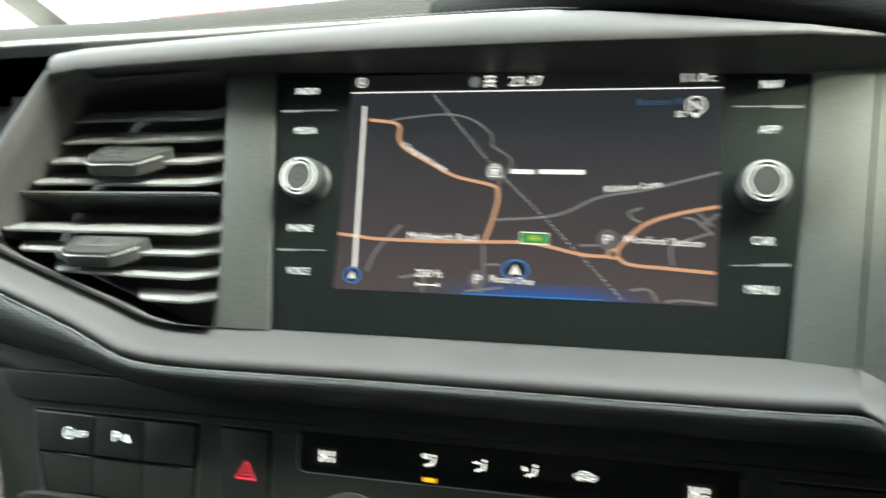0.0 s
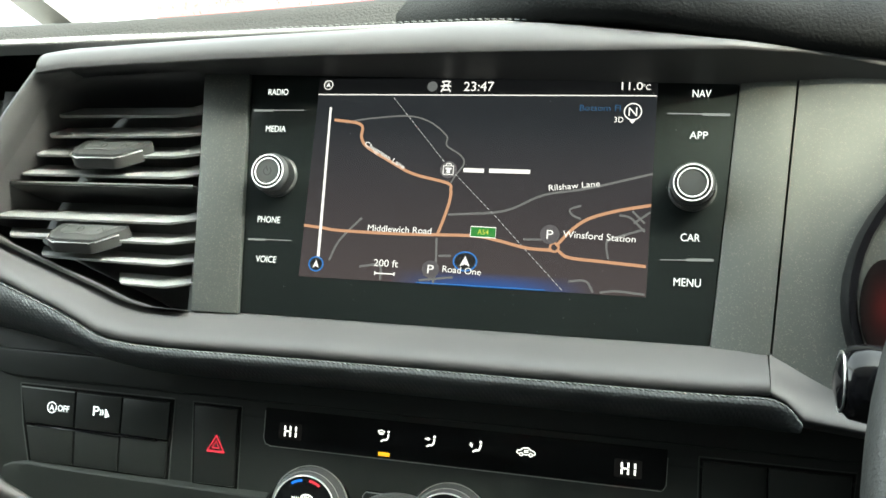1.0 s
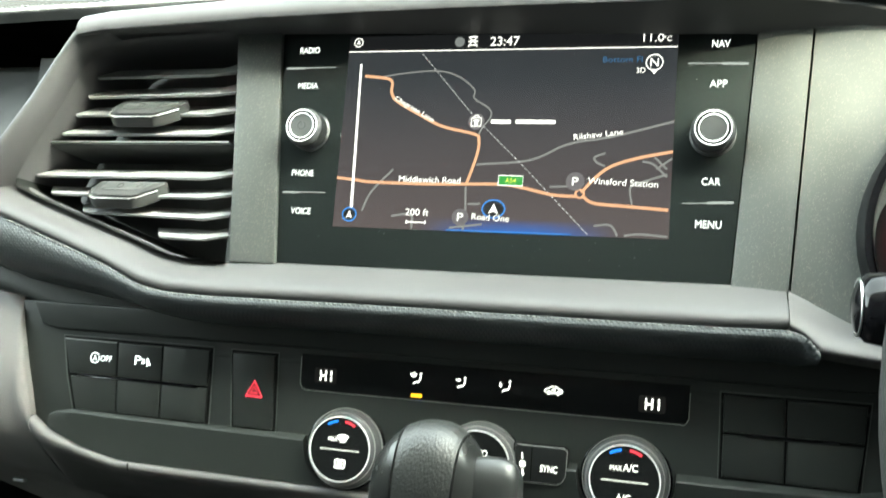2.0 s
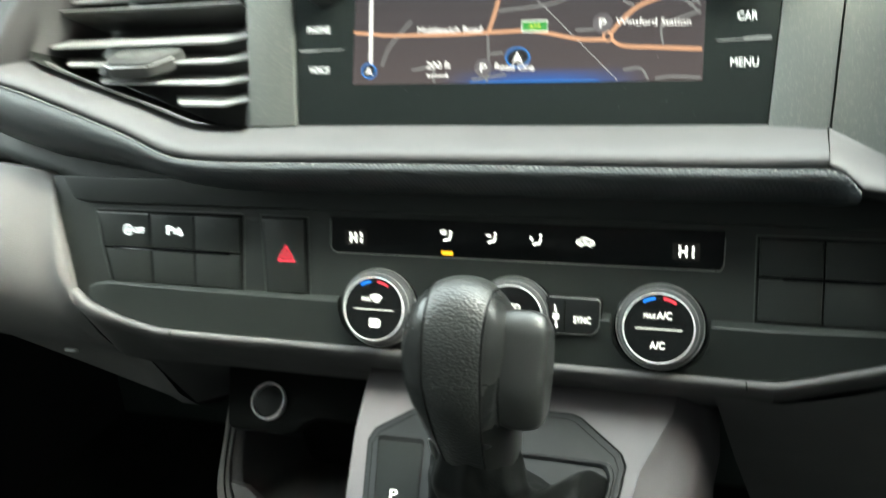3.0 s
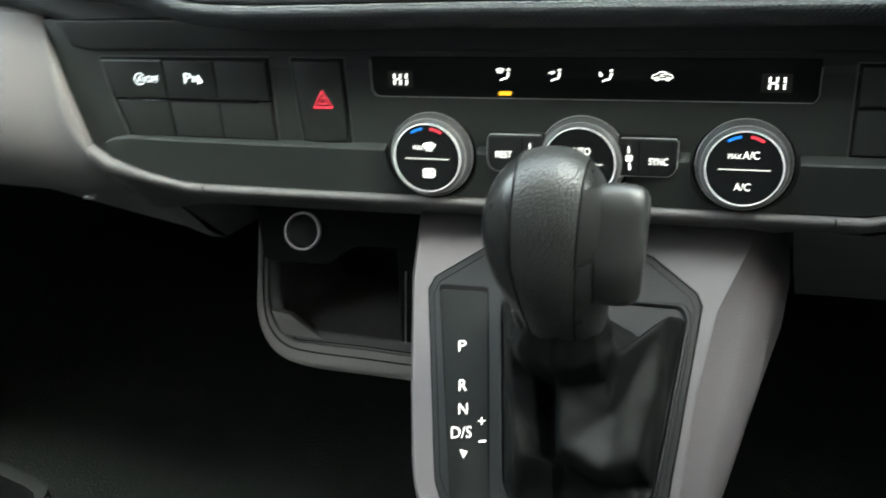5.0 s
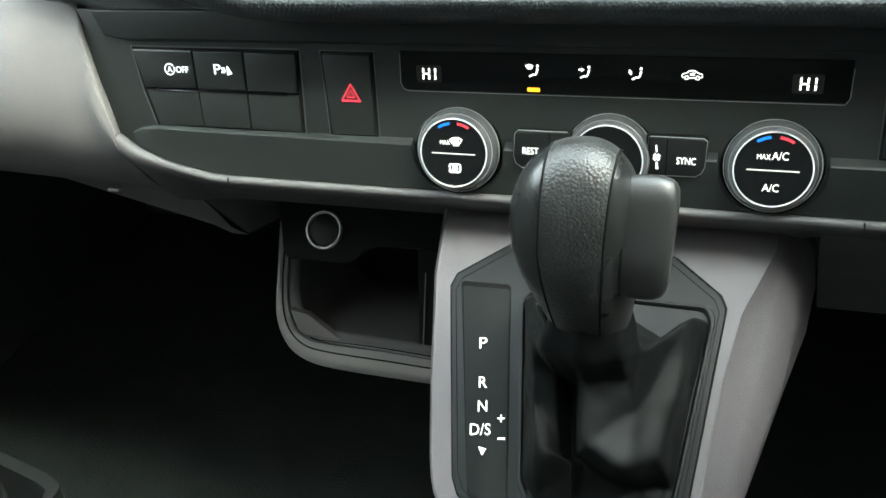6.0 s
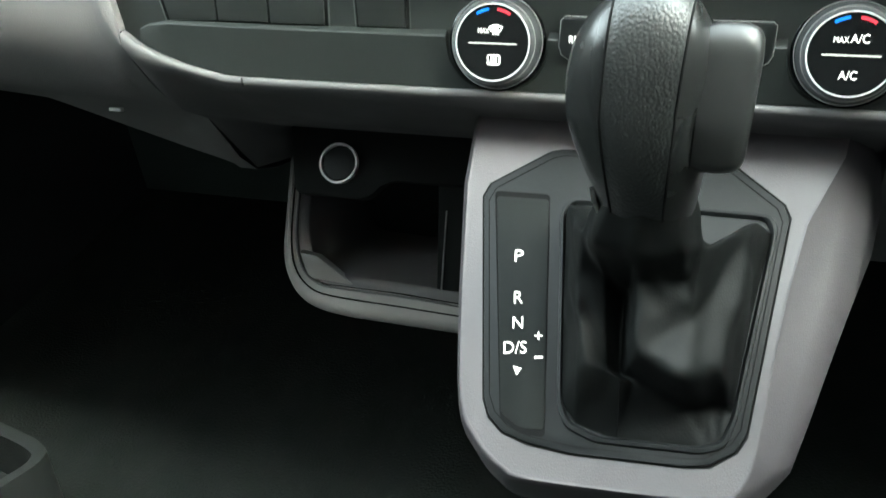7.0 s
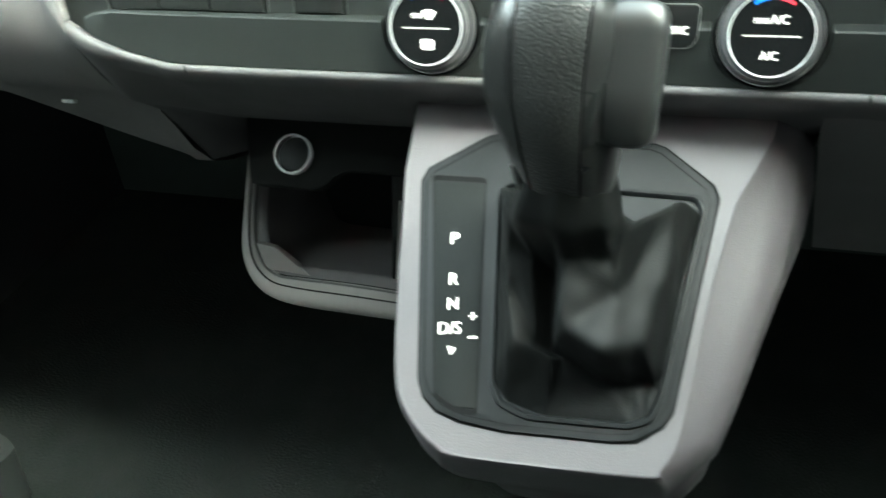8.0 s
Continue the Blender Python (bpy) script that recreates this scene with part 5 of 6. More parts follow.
bank_r = thing("switch_bank", (146, 18, -165), "bank of four plain black blanked switches", "switches", "switch banks")
part("well", prism([(114.6, -124.6), (115, -165.2), (176.5, -165.6), (180, -124.6)], PANEL, -2, 0.35, 0.2), seam_dark, bank_r, "", 40)
part("surround", line(PANEL, [(114.0, -124.0), (114.4, -165.8), (177.0, -166.2), (180.6, -124.0), (114.0, -124.0)], 0.6, 0.5), slider_lid, bank_r, "thin grey edge round the bank", 40)
for o in ([(115.6, -125.6), (143.2, -125.6), (143.6, -142.8), (116, -142.8)], [(144, -125.6), (178.6, -125.6), (177.8, -142.8), (144.4, -142.8)], [(116, -144.4), (143.6, -144.4), (143.8, -164.2), (116, -164)], [(144.4, -144.4), (177.6, -144.4), (175.2, -164.6), (144.6, -164.2)]):
    part("switch", prism(o, PANEL, -2, 1.5, 0.8), button_black, bank_r, "", 40)
part("switch_bar", prism(rounded([(126, -144.4), (128, -142.8), (166, -142.8), (168, -144.4)], 0.6, 2), PANEL, 0, 2.0, 0.3), gloss_black, bank_r, "thin glossy bar between the rows", 40)

# ---------------------------------------------------------------- gear console
console = thing("gear_console", (0, 20, -330), "grey plastic gear console rising under the dashboard", "console")


def gate(pts, h=0.0):
    return [GATE.at(a, -v, h) for a, v in pts]


inner = [(-90.5, -60), (-89.0, -2), (-88.4, 21), (-80.8, 76), (-72.0, 124), (-61.5, 141), (-49, 150.5), (-34, 153.5), (38, 149.8), (46, 146), (50.5, 138), (53.0, 124), (60, 62), (66, 27), (79.5, -6.5), (86, -60)]
outer = [(-95, -60), (-94.0, -4), (-93.5, 16.5), (-84.9, 75), (-75.2, 125), (-64.6, 141.5), (-52, 152.6), (-36.4, 156), (38.2, 152.6), (51, 148), (65, 132), (69.5, 119), (86.9, 53.2), (89.8, 22.5), (88.2, 1.6), (92, -60)]
wall = [(a - 0.5, v + 1.5) for a, v in outer[:11]] + [(71.5, 119), (89.5, 53), (98.6, 21), (102.1, -5), (99, -60)]
wall = wall[:3] + [tuple(p) for p in spline(wall[3:13], 4)] + wall[13:]
inner = inner[:3] + [tuple(p) for p in spline(inner[3:13], 4)] + inner[13:]
outer = outer[:3] + [tuple(p) for p in spline(outer[3:13], 4)] + outer[13:]
base = [(a * 0.97, v * 0.98 - 4) for a, v in wall]
lip_in = [(a - 1.5 * max(-1.0, min(1.0, a / 30)), v - 1.5 * max(0.0, min(1.0, (v - 90) / 40))) for a, v in inner]
rows = [gate(lip_in, 0.0), gate([(a * 0.6 + b * 0.4, v * 0.6 + w * 0.4) for (a, v), (b, w) in zip(inner, lip_in)], 0.2), gate(inner, -0.5),
        gate([(a * 0.5 + b * 0.5, v * 0.5 + w * 0.5) for (a, v), (b, w) in zip(inner, outer)], -5.5), gate(outer, -13), gate([(a * 0.7 + b * 0.3, v * 0.7 + w * 0.3 + 1.2 * (v > 90)) for (a, v), (b, w) in zip(outer, wall)], -19), gate(wall, -45), gate(base, -90), gate(base, -190)]
part("housing", loft(rows), console_grey, console, "", 60)
part("housing_face", prism([(a, -v) for a, v in lip_in], GATE, -8, 0.02), console_grey, console, "")
plate_o = [(-61.8, 122.8), (-79.4, 27), (-76.9, 20), (-50.6, 1), (-45, -0.6), (28.3, -0.2), (33.4, 1.4), (56, 18.6), (58.8, 25), (48.7, 122), (45.2, 129), (35.3, 136.6), (25.5, 138.2), (-20, 140.6), (-39.4, 139.4), (-51, 136.2), (-58, 130.5)]
part("plate_gap", prism([(a, -v) for a, v in plate_o], GATE, -2, 0.12), seam_dark, console)
ctr = Vector((-8, 72))
plate_i = [tuple(ctr + (Vector(p) - ctr) * 0.985) for p in plate_o]
plate = part("gate_plate", prism([(a, -v) for a, v in plate_i], GATE, -2, 1.5, 0.45), gate_grey, console, "dark grey gate plate", 40)
part("plate_groove", line(GATE, [(a, -v) for a, v in [tuple(ctr + (Vector(p) - ctr) * 0.945) for p in plate_o + plate_o[:1]]], 0.5, 1.56), seam_dark, plate)
sel = [(-72.4, 27.0), (-47.2, 26.6), (-32.8, 132.6), (-43.0, 132.6), (-52.4, 127.6)]
part("selector_groove", prism(rounded([(a, -v) for a, v in [tuple(Vector((-51, 80)) + (Vector(p) - Vector((-51, 80))) * 1.05) for p in sel]], 2.6, 3), GATE, 0, 1.6), seam_dark, plate)
selector = part("selector_scale", prism(rounded([(a, -v) for a, v in sel], 2.0, 3), GATE, 0, 1.9, 0.4), scale_black, console, "black scale of selector positions", 40)
for words, a, v, w, hh in (("P", -56.4, 55.7, 4.0, 5.6), ("R", -53.4, 75.4, 4.0, 5.6), ("N", -51.7, 87.0, 4.6, 5.4), ("D/S", -51.0, 98.4, 10.2, 5.6), ("+", -41.6, 91.8, 3.6, 3.6), ("-", -40.0, 101.4, 3.6, 1.0)):
    part("selector_letter", lettering(words, GATE, a, -v, w, hh, 2.2, 8.6), white_glow, selector, "lit white selector letter")
part("selector_mark", prism([(-50.6, -106.6), (-46.6, -107.2), (-48.2, -110.6)], GATE, 2.05, 2.2), white_glow, selector, "lit white pointer")
frame_o = [(-41.2, 30), (-29.2, 120.5), (-24.2, 129.8), (-11.5, 134), (31.5, 131.8), (40.3, 128), (43.8, 116.8), (53.8, 31), (50.8, 24.6), (13.6, 24.2), (-37, 24.4)]
frame_o = rounded(frame_o, 3.0, 3)
c2 = Vector((6, 78))
shrink = lambda pts, k: [tuple(c2 + (Vector(p) - c2) * k) for p in pts]
part("gaiter_frame", loft([gate(frame_o, 1.3), gate(shrink(frame_o, 0.992), 3.0), gate(shrink(frame_o, 0.965), 3.4), gate(shrink(frame_o, 0.94), 2.0), gate(shrink(frame_o, 0.93), -22)], closed=True), gate_grey, console, "dark frame round the gaiter", 50)
part("gaiter_well", prism([(a, -v) for a, v in shrink(frame_o, 0.93)], GATE, -24, -20), seam_dark, console)

# ---------------------------------------------------------------- gear lever
lever = thing("gear_lever", (2, 0, -240), "automatic gear lever with a black leather knob and gaiter", "gear lever")
# the cloth's folds as named corners in gate coordinates (across, down, height) and the panels between them
CORNERS = {
    "A0": (-38, 32, 2), "A1": (-32.5, 80, 2), "A2": (-27, 119, 2), "A3": (-20, 127, 2), "A4": (-3, 131, 2), "A5": (30, 129, 2), "A6": (39, 124, 2),
    "A7": (41.5, 112, 2), "A8": (46, 70, 2), "A9": (51, 34, 2), "A10": (48, 28, -9), "A11": (8, 28, -9), "A12": (-34, 28, 2),
    "L1": (-33, 40, 29), "L2": (-25, 76, 33), "L3": (-18, 106, 27), "W1": (-13, 74, 35), "W2": (-9, 104, 20), "V1": (-5, 76, 22), "V2": (-4, 105, 8),
    "R1": (1, 77, 50), "R2": (3, 104, 43), "R3": (20, 111, 42), "R4": (36, 103, 31), "R5": (42, 38, 27), "R6": (42.5, 66, 25), "C": (23, 86, 38), "Q": (19, 74, 44),
    "U2": (3, 108, 12), "U3": (20, 115, 6), "U4": (33, 112, 3), "B1": (-3, 109, 19), "H": (33, 38, -14)}
for k in range(8):
    c0, s0 = math.cos(k * math.pi / 4), math.sin(k * math.pi / 4)
    for tag, p in (("S", (0.4 + 24.0 * c0, -43.5 - 20.5 * s0, -239)), ("T", (1.8 + 18.6 * c0, -48.0 - (20.6 if s0 > 0 else 17.6) * s0, -221))):
        d = Vector(p) - GATE.o
        CORNERS[f"{tag}{k}"] = (d.dot(GATE.u), -d.dot(GATE.v), d.dot(GATE.n))
PANELS = ("A12 A0 L1,A12 L1 S5,A0 A1 L2,A0 L2 L1,A1 A2 L3,A1 L3 L2,L1 S4 S5,L1 L2 S4,L2 W1 S4,S4 W1 S3,L2 L3 W2,L2 W2 W1,W1 V1 S3,S3 V1 S2,"
          "W1 W2 V2,W1 V2 V1,V1 R1 S2,V1 V2 R2,V1 R2 R1,L3 A2 A3,L3 A3 B1,L3 B1 W2,W2 B1 V2,A3 A4 B1,V2 B1 U2,V2 U2 R2,R2 U2 U3,R2 U3 R3,R3 U3 U4,R3 U4 R4,"
          "B1 A4 U2,U2 A4 U3,A4 A5 U3,U3 A5 U4,U4 A5 A6,U4 A6 A7,R4 U4 A7,R4 A7 R6,A7 A8 R6,A8 A9 R5,A8 R5 R6,R1 R2 C,R2 R3 C,R3 R4 C,R4 R6 C,R6 R5 C,"
          "R5 S0 C,S0 Q C,Q R1 C,S0 S1 Q,S1 S2 R1,S1 R1 Q,R5 A9 A10,R5 A10 H,R5 H S0,S0 H S7,H A10 A11,H A11 S7,S7 A11 S6,S6 A11 A12,S6 A12 S5")
bm = bmesh.new()
spot = {k: bm.verts.new(GATE.at(a, -v, h)) for k, (a, v, h) in CORNERS.items()}
for trio in PANELS.split(","):
    bm.faces.new([spot[k] for k in trio.split()])
for k in range(8):
    bm.faces.new([spot[f"S{k}"], spot[f"S{(k + 1) % 8}"], spot[f"T{(k + 1) % 8}"], spot[f"T{k}"]])
for cuts in (3, 2):
    bmesh.ops.subdivide_edges(bm, edges=list(bm.edges), cuts=cuts, use_grid_fill=True)
bmesh.ops.triangulate(bm, faces=[f for f in bm.faces if len(f.verts) > 4])
bmesh.ops.recalc_face_normals(bm, faces=list(bm.faces))
if sum(f.normal.dot(GATE.n) * f.calc_area() for f in bm.faces) < 0:
    bmesh.ops.reverse_faces(bm, faces=list(bm.faces))
free = [v for v in bm.verts if not v.is_boundary]
bmesh.ops.smooth_vert(bm, verts=free, factor=0.5, use_axis_x=True, use_axis_y=True, use_axis_z=True)
bm.normal_update()
for v in free:
    v.co += v.normal * (1.1 * noise.noise(v.co * 0.1) + 1.1 * noise.noise(Vector((v.co.x * 0.3, v.co.y * 0.1, v.co.z * 0.12 + v.co.x * 0.1))))
for _ in range(4):
    bmesh.ops.smooth_vert(bm, verts=free, factor=0.5, use_axis_x=True, use_axis_y=True, use_axis_z=True)
part("gaiter", bm, gaiter_leather, lever, "creased black leather gaiter", 180)
part("gaiter_seam", tube([GATE.at(-3 + 0.2 * k * (1 - k / 12), -(110.5 + 19.5 * k / 8), 19.1 - 16.0 * k / 8 + 0.6) for k in range(9)], 0.35, 6), seam_dark, lever)


LOWER = [(-180, -0.6, -65.5, 27.2, 23.0, 25.4, 20.5), (-190, -0.6, -62.5, 26.8, 22.8, 25.4, 20.5), (-200, 0.0, -59, 24.8, 22.2, 24.6, 20), (-210, 0.8, -55, 21.6, 20.6, 22.8, 18.6), (-219, 1.5, -50.5, 18.9, 18.8, 20.6, 17), (-226, 1.8, -46.5, 17.0, 17.6, 18.8, 16), (-231, 1.8, -43.4, 15.6, 16.4, 17.2, 15)]
TOP, FOOT = -144.6, -231.0


def section(z):
    """The knob at one level: centre across and along, reach to left, right, front and back."""
    if z >= -180:
        t = (TOP - z) / (TOP + 180)
        f = max(1e-4, 1 - (1 - t) ** 2.25) ** (1 / 2.25)
        return (1.6 - 2.2 * t, -76.5 + 11 * t, 27.2 * f, 23.0 * f, 25.4 * f, 20.5 * f)
    for p, q in zip(LOWER, LOWER[1:]):
        if z >= q[0]:
            k = (z - p[0]) / (q[0] - p[0])
            return tuple(u + (v - u) * k for u, v in zip(p[1:], q[1:]))
    return LOWER[-1][1:]


def reach(x, z):
    """How far a place across lies from the knob's middle, as a share of its width there."""
    cx, cy, rl, rr, rf, rb = section(z)
    return abs(x - cx) / (rr if x > cx else rl)


def bound(across, z_in, z_out):
    """The level between two at which the surface closes."""
    if reach(across(z_out), z_out) < 1:
        return z_out
    for _ in range(40):
        m = (z_in + z_out) / 2
        z_in, z_out = (m, z_out) if reach(across(m), m) < 1 else (z_in, m)
    return z_in


def knob_slice(across, grow=0.0, n=26):
    """An outline of the knob fore and aft, along a line that may drift across with height: up the front, over, down the back."""
    zt, zb = bound(across, -182, TOP), bound(across, -182, FOOT)
    front, behind = [], []
    for i in range(n + 1):
        z = zt + (zb - zt) * (1 - math.cos(math.pi * i / n)) / 2
        x = across(z)
        cx, cy, rl, rr, rf, rb = section(z)
        q = max(0.0, 1 - min(1.0, reach(x, z)) ** 2.4) ** (1 / 2.4)
        for side, r, lst in ((-1, rf, front), (1, rb, behind)):
            p = Vector((x, cy + side * r * q, z))
            lst.append(p + Vector((0, p.y + 64, (p.z + 182) * (1.0 if p.z > -182 else 0.2))).normalized() * grow)
    return front[::-1] + behind[1:]


N_CUT = 40
cuts = [-2.7 + 25.08 * math.sin(math.pi * (i / N_CUT - 0.5)) for i in range(N_CUT + 1)]
knob = part("knob", loft([knob_slice(lambda z, c=c: c) for c in cuts]), knob_satin, lever, "smooth black knob body", 60)


def saddle_line(k):
    """A line along the leather saddle, from its one seam (0) to the other (1)."""
    def across(z):
        high = max(0.0, min(1.0, (z + 185) / 38))
        low_ = max(0.0, min(1.0, (-190 - z) / 34))
        x0, x1 = -13.0 + 2.6 * high + 3.4 * low_, 11.4 + 3.0 * high - 2.2 * low_
        return x0 + (x1 - x0) * k
    return across


part("leather_saddle", loft([knob_slice(saddle_line(i / 16), 0.35 + 0.25 * math.sin(math.pi * i / 16)) for i in range(17)]), knob_leather, knob, "grained leather saddle", 180)
for j in (0, 1):
    part("knob_seam", tube(knob_slice(saddle_line(j), 0.3), 0.5, 6), seam_dark, knob)
btn = []
for x, k in ((18.0, 0.96), (21.5, 1.0), (27.5, 1.0), (30.5, 0.985), (32.8, 0.95), (34.4, 0.89), (35.4, 0.8), (35.7, 0.6)):
    o = rounded([(-79.5, -155.5), (-84, -163), (-82.0, -190), (-75.5, -206.5), (-62, -206.0), (-57, -192), (-60, -170), (-66, -160)], 5, 5)
    btn.append([Vector((x + (0.04 * (z + 180)), -67 + (y + 67) * k, -181 + (z + 181) * k)) for y, z in o])
part("release_button", loft(btn, closed=True, caps=True), material("release_plastic", (0.024, 0.025, 0.024), 0.34, vary=0.03, grain=0.2, grain_mm=0.5), lever, "black satin thumb release button", 50)
part("knob_nub", tube([(-17.2, -60, -217), (-16.2, -59, -222), (-14.2, -56.5, -227)], 1.2, 8), chrome_dull, knob, "small bright moulded corner", 60)

# ---------------------------------------------------------------- open tray and power socket under the panel
tray = thing("storage_tray", (-190, 160, -350), "open storage tray with a grey rim under the dashboard", "tray")
rim_path = spline([(-262, 178, -262), (-263, 171, -299), (-260.5, 160, -330), (-251, 153.5, -349), (-236, 150, -359.5), (-211, 149, -364), (-169, 149, -365.2), (-120, 149, -366), (-92, 149, -366.6)], 5)
in_path = spline([(-253.5, 181, -262), (-252.8, 166, -312), (-245, 158, -335), (-231, 155, -345), (-212, 154.6, -346), (-172, 154.6, -346.4), (-131, 154, -348), (-92, 154, -349)], 5)
liner = spline([(-248, 186, -262), (-247, 172, -305), (-240, 161.5, -327), (-231, 158.5, -337.5), (-210, 158, -339.6), (-170, 158, -340.2), (-131, 157, -341), (-92, 157, -342)], 5)
m_count = 36


def sample(path, n):
    out = []
    for i in range(n):
        f = i / (n - 1) * (len(path) - 1)
        j = min(int(f), len(path) - 2)
        out.append(path[j].lerp(path[j + 1], f - j))
    return out


ro, ri, rl = sample(rim_path, m_count), sample(in_path, m_count), sample(liner, m_count)
part("rim", loft([[p + Vector((-1, 60, -1)) for p in ro], [p + Vector((-1, 14, -4)) for p in ro], [p + Vector((-0.6, 3, -2)) for p in ro], ro, [p.lerp(q, 0.4) + Vector((0, -3, 0)) for p, q in zip(ro, ri)], [p.lerp(q, 0.8) + Vector((0, -1, 0)) for p, q in zip(ro, ri)], ri]), stone_grey_lit, tray, "stone grey rim", 60)
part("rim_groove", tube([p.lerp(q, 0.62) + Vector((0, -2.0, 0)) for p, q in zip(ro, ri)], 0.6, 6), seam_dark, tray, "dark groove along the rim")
part("rim_step", tube([p.lerp(q, 0.94) + Vector((0, -0.3, 0)) for p, q in zip(ro, ri)], 0.9, 6), stone_grey_dim, tray)
part("liner", loft([[p + Vector((0.6, 0.8, 0.6)) for p in ri], [p.lerp(q, 0.5) + Vector((0, 0.4, 0)) for p, q in zip(ri, rl)], rl, [p + Vector((1, 3, 1)) for p in rl], [p + Vector((4, 110, 6)) for p in rl]]), stone_grey_dim, tray, "grey inner liner", 60)
part("back", box(-262, -88, 262, 270, -366, -236), tray_black, tray)
part("base", box(-238, -88, 166, 262, -361, -350, 2), tray_black, tray, "", 40)
part("divider", box(-146, -90, 158, 160.5, -341, -250, 0.8), tray_black, tray, "", 40)
part("bright_edge", tube([(-142.2, 156.6, -340), (-140.2, 158, -286)], 0.6, 8), chrome_dull, tray, "", 60)
part("floor_insert", prism([(-246.5, -324.5), (-232.5, -326.3), (-205.8, -344.4), (-239.8, -342.8)], SCREEN, -162, -155.6, 0.8), stone_grey_lit, tray, "pale corner insert", 40)
socket_ob = thing("power_socket", (-212.5, 148, -258), "round power socket with a bright metal ring", "socket")
SOCK = Plane((-212.5, 148, -258), (1, 0, 0), (0, 0.35, 1))
part("plate", prism(rounded([(-40, 26), (-30, -22), (22, -22), (34, -8), (120, -8), (120, 26)], 6, 3), SOCK, -12, -3, 1), tray_black, socket_ob, "black socket carrier", 40)
part("metal_ring", ring(SOCK, 0, 0, 13.5, 1.5, -3.5, 4.0, 48), bright_ring, socket_ob, "bright metal ring", 30)
part("barrel", turned([(11.4, -30), (11.4, -28), (10.4, -27)], SOCK, 0, 0, 32), seam_dark, socket_ob, "", 30)
part("plug_face", turned([(11.2, -3.6), (10.8, -1.2), (9.5, -0.8)], SOCK, 0, 0, 40), soft_black, socket_ob, "black socket cover", 30)

# ---------------------------------------------------------------- driver's side: binnacle, stalk and steering wheel
cluster = thing("instrument_cluster", (300, 20, -50), "dark instrument cluster inside an oval binnacle", "instruments")
OV = Plane((300, -10, -50), (1, 0, 0), (0, 0, 1))


def oval(k, h, n=64):
    return [OV.at(132 * k * math.cos(2 * math.pi * i / n), 94 * k * math.sin(2 * math.pi * i / n), h) for i in range(n)]


part("binnacle_ring", loft([oval(1.0, -4), oval(1.0, 6), oval(0.985, 9), oval(0.96, 8), oval(0.93, -10), oval(0.90, -50)], closed=True), gloss_black, cluster, "black oval ring", 50)
part("dial_face", loft([oval(0.90, -45), oval(0.4, -48), oval(0.02, -48)], closed=True), gloss_black, cluster)
# red reflection on the binnacle ring, imitated by a patch that glows softly
red_sheen = glowing("red_reflection_glow", (1.0, 0.06, 0.06), 0.0)
rn, rl_ = red_sheen.node_tree.nodes, red_sheen.node_tree.links
rtc, rgrad, rmul = rn.new("ShaderNodeTexCoord"), rn.new("ShaderNodeTexGradient"), rn.new("ShaderNodeMath")
rgrad.gradient_type = "QUADRATIC_SPHERE"
rmap = rn.new("ShaderNodeMapping")
rmap.inputs["Location"].default_value, rmap.inputs["Scale"].default_value = (-1, 0, -1), (2, 0, 2)
rl_.new(rtc.outputs["Generated"], rmap.inputs["Vector"])
rl_.new(rmap.outputs["Vector"], rgrad.inputs["Vector"])
rmul.operation = "MULTIPLY"
red_sheen.node_tree.nodes["Principled BSDF"].inputs["Base Color"].default_value = (0.005, 0.004, 0.004, 1)
red_sheen.node_tree.nodes["Principled BSDF"].inputs["Roughness"].default_value = 0.2
rmul.inputs[1].default_value = 0.055 * GLOW
rl_.new(rgrad.outputs["Fac"], rmul.inputs[0])
rl_.new(rmul.outputs["Value"], rn["Principled BSDF"].inputs["Emission Strength"])
part("red_reflection", disc(OV, -117, -4, 9, 20, 9.4, 40, 1), red_sheen, cluster, "soft red reflection on the ring, drawn as a glowing patch")
stalk = thing("indicator_stalk", (200, -60, -86), "gloss black indicator stalk with a bright edge", "stalk")
st = []
for x, r in ((159.0, 4), (160.5, 9), (164, 12.5), (170, 13.5), (182, 12.5), (210, 9.5), (260, 8.5)):
    st.append([Vector((x, -60 + r * 1.0 * math.cos(2 * math.pi * i / 28), -86.5 + r * 1.08 * math.sin(2 * math.pi * i / 28))) for i in range(28)])
part("paddle", loft(st, closed=True, caps=True), gloss_black, stalk, "", 60)
part("bright_edge", tube([Vector((161.2, -60 + 10.2 * math.cos(a0), -86.5 + 11.0 * math.sin(a0))) for a0 in (radians(q) for q in range(20, 301, 10))], 0.5, 8), chrome, stalk, "thin bright edge", 60)
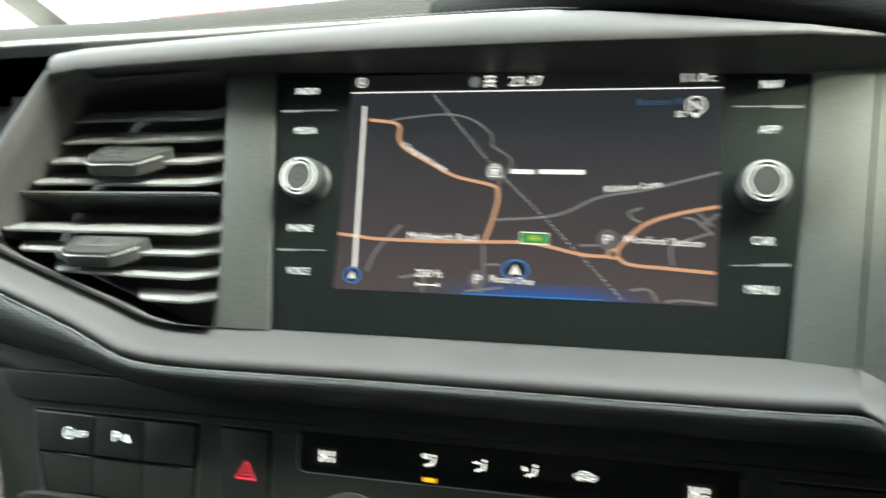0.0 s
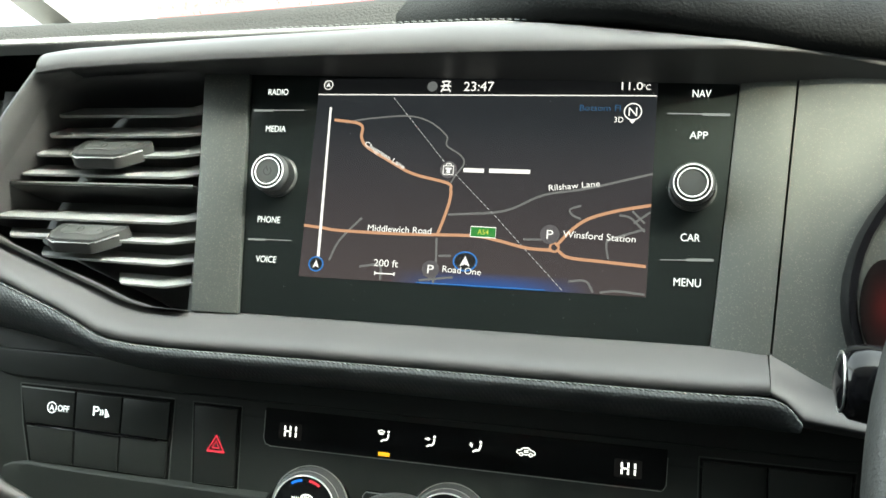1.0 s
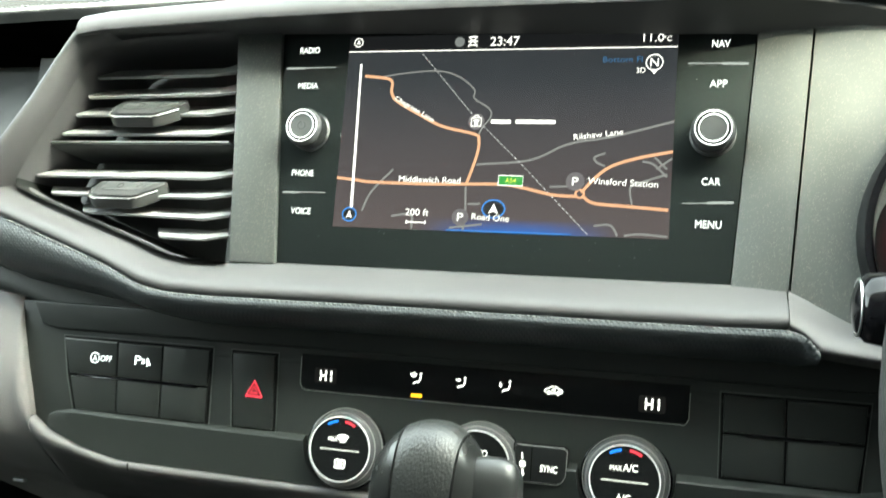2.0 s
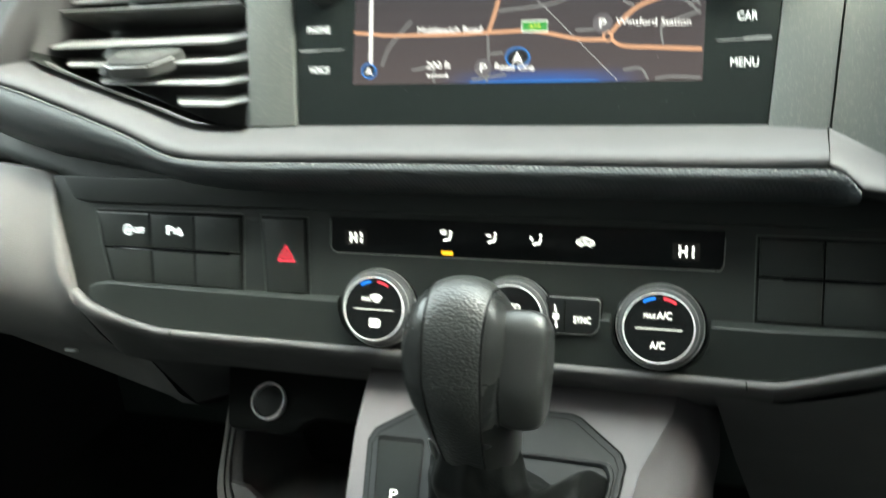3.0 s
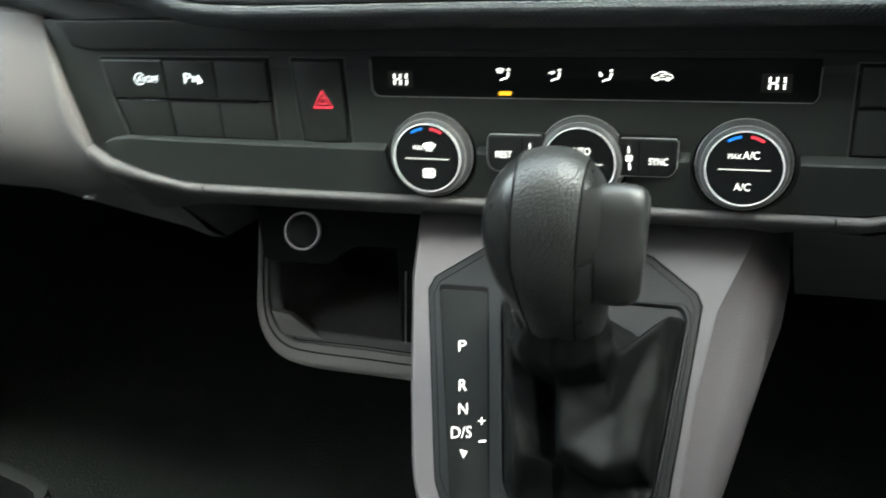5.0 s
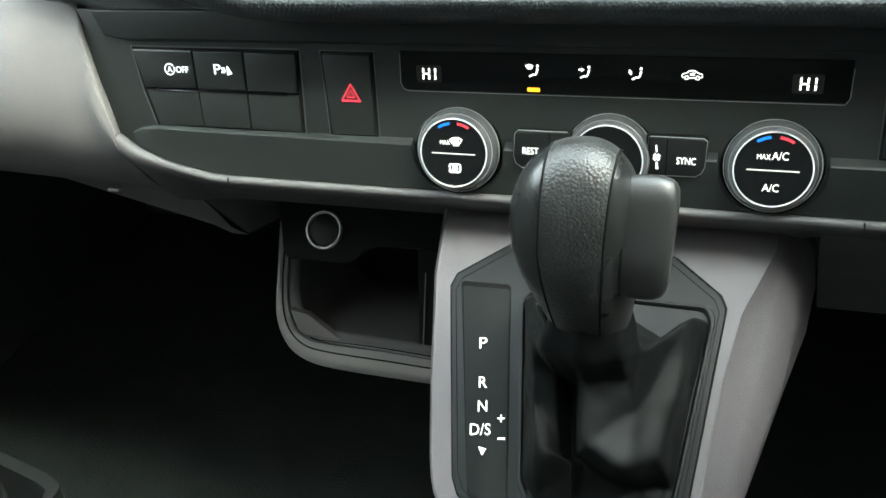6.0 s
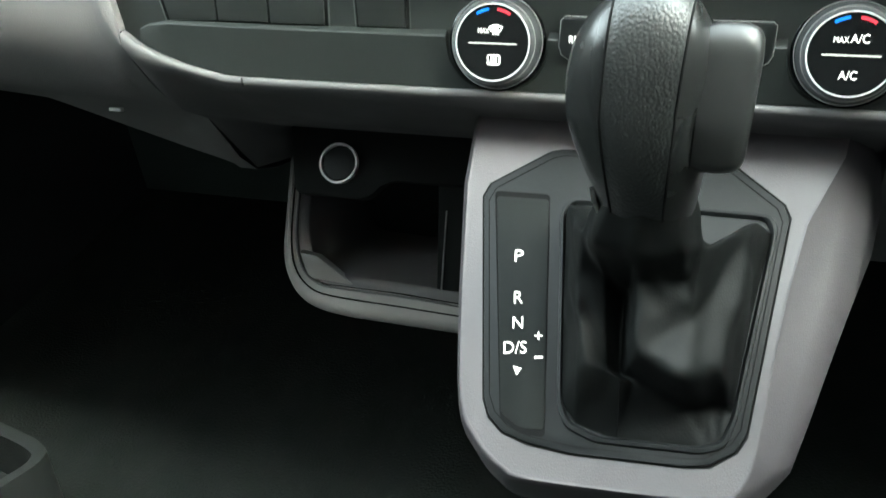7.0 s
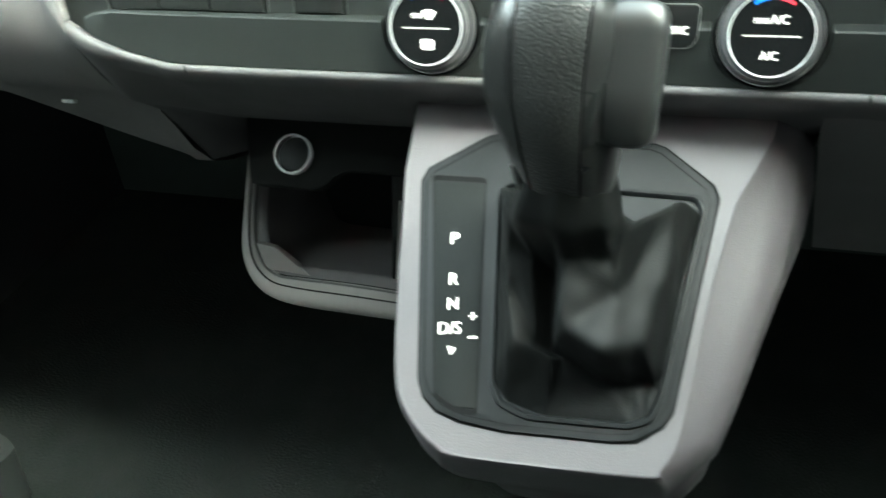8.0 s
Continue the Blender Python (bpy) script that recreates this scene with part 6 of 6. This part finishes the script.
wheel = thing("steering_wheel", (352, -150, -130), "dark leather steering wheel at the edge of the dashboard", "steering wheel")
WH = Plane((352, -150, -130), (1, 0, 0), (0, 0.25, 1))
rim = []
for i in range(97):
    a0 = 2 * math.pi * i / 96
    d = WH.u * math.cos(a0) + WH.v * math.sin(a0)
    rim.append([WH.o + d * (184 + 15 * math.cos(2 * math.pi * k / 18)) + WH.n * (17 * math.sin(2 * math.pi * k / 18)) for k in range(18)])
part("rim", loft(rim, closed=True), material("wheel_leather", (0.022, 0.023, 0.022), 0.5, grain=0.6, grain_mm=1.2), wheel, "dark leather rim", 180)
part("hub", turned([(70, -30), (72, 0), (62, 14), (30, 20), (2, 21)], WH, 0, 0, 48), soft_black, wheel, "", 40)
for a0 in (0, 180, 270):
    d = WH.u * math.cos(radians(a0)) + WH.v * math.sin(radians(a0))
    s_ = WH.n.cross(d)
    part("spoke", loft([[WH.o + d * r + s_ * w + WH.n * h for w, h in ((-14, -8), (14, -8), (14, 2), (-14, 2))] for r in (60, 120, 176)], closed=True, caps=True), soft_black, wheel, "", 40)
column = thing("steering_column", (352, -60, -140), "black shrouded steering column behind the wheel", "steering column")
part("shroud", turned([(46, -150), (48, -40), (40, -32)], WH, 0, 0, 32), soft_black, column, "", 40)

# ---------------------------------------------------------------- door pocket by the passenger footwell
pocket = thing("door_pocket", (-560, 200, -575), "dark grey plastic door pocket rim low beside the footwell", "door pocket")
PK = Plane((-555, 222, -566), (1, 0, 0), (0, 0.97, 0.25))
po = rounded([(-90, 26), (-10, 8), (12, -3), (14, -20), (-4, -70), (-26, -120), (-90, -120)], 9, 5)
pin = rounded([(-90, 13), (-16, -4), (1, -11), (3, -24), (-16, -70), (-37, -111), (-90, -111)], 7, 5)
part("rim", loft([[PK.at(a, b, -60) for a, b in po], [PK.at(a, b, -4) for a, b in po], [PK.at(a, b, 0) for a, b in shrink(po, 1.0)], [PK.at(a, b, 0) for a, b in pin], [PK.at(a, b, -60) for a, b in pin]], closed=True), soft_black, pocket, "", 40)
part("bottom", prism(pin, PK, -62, -58), carpet, pocket)
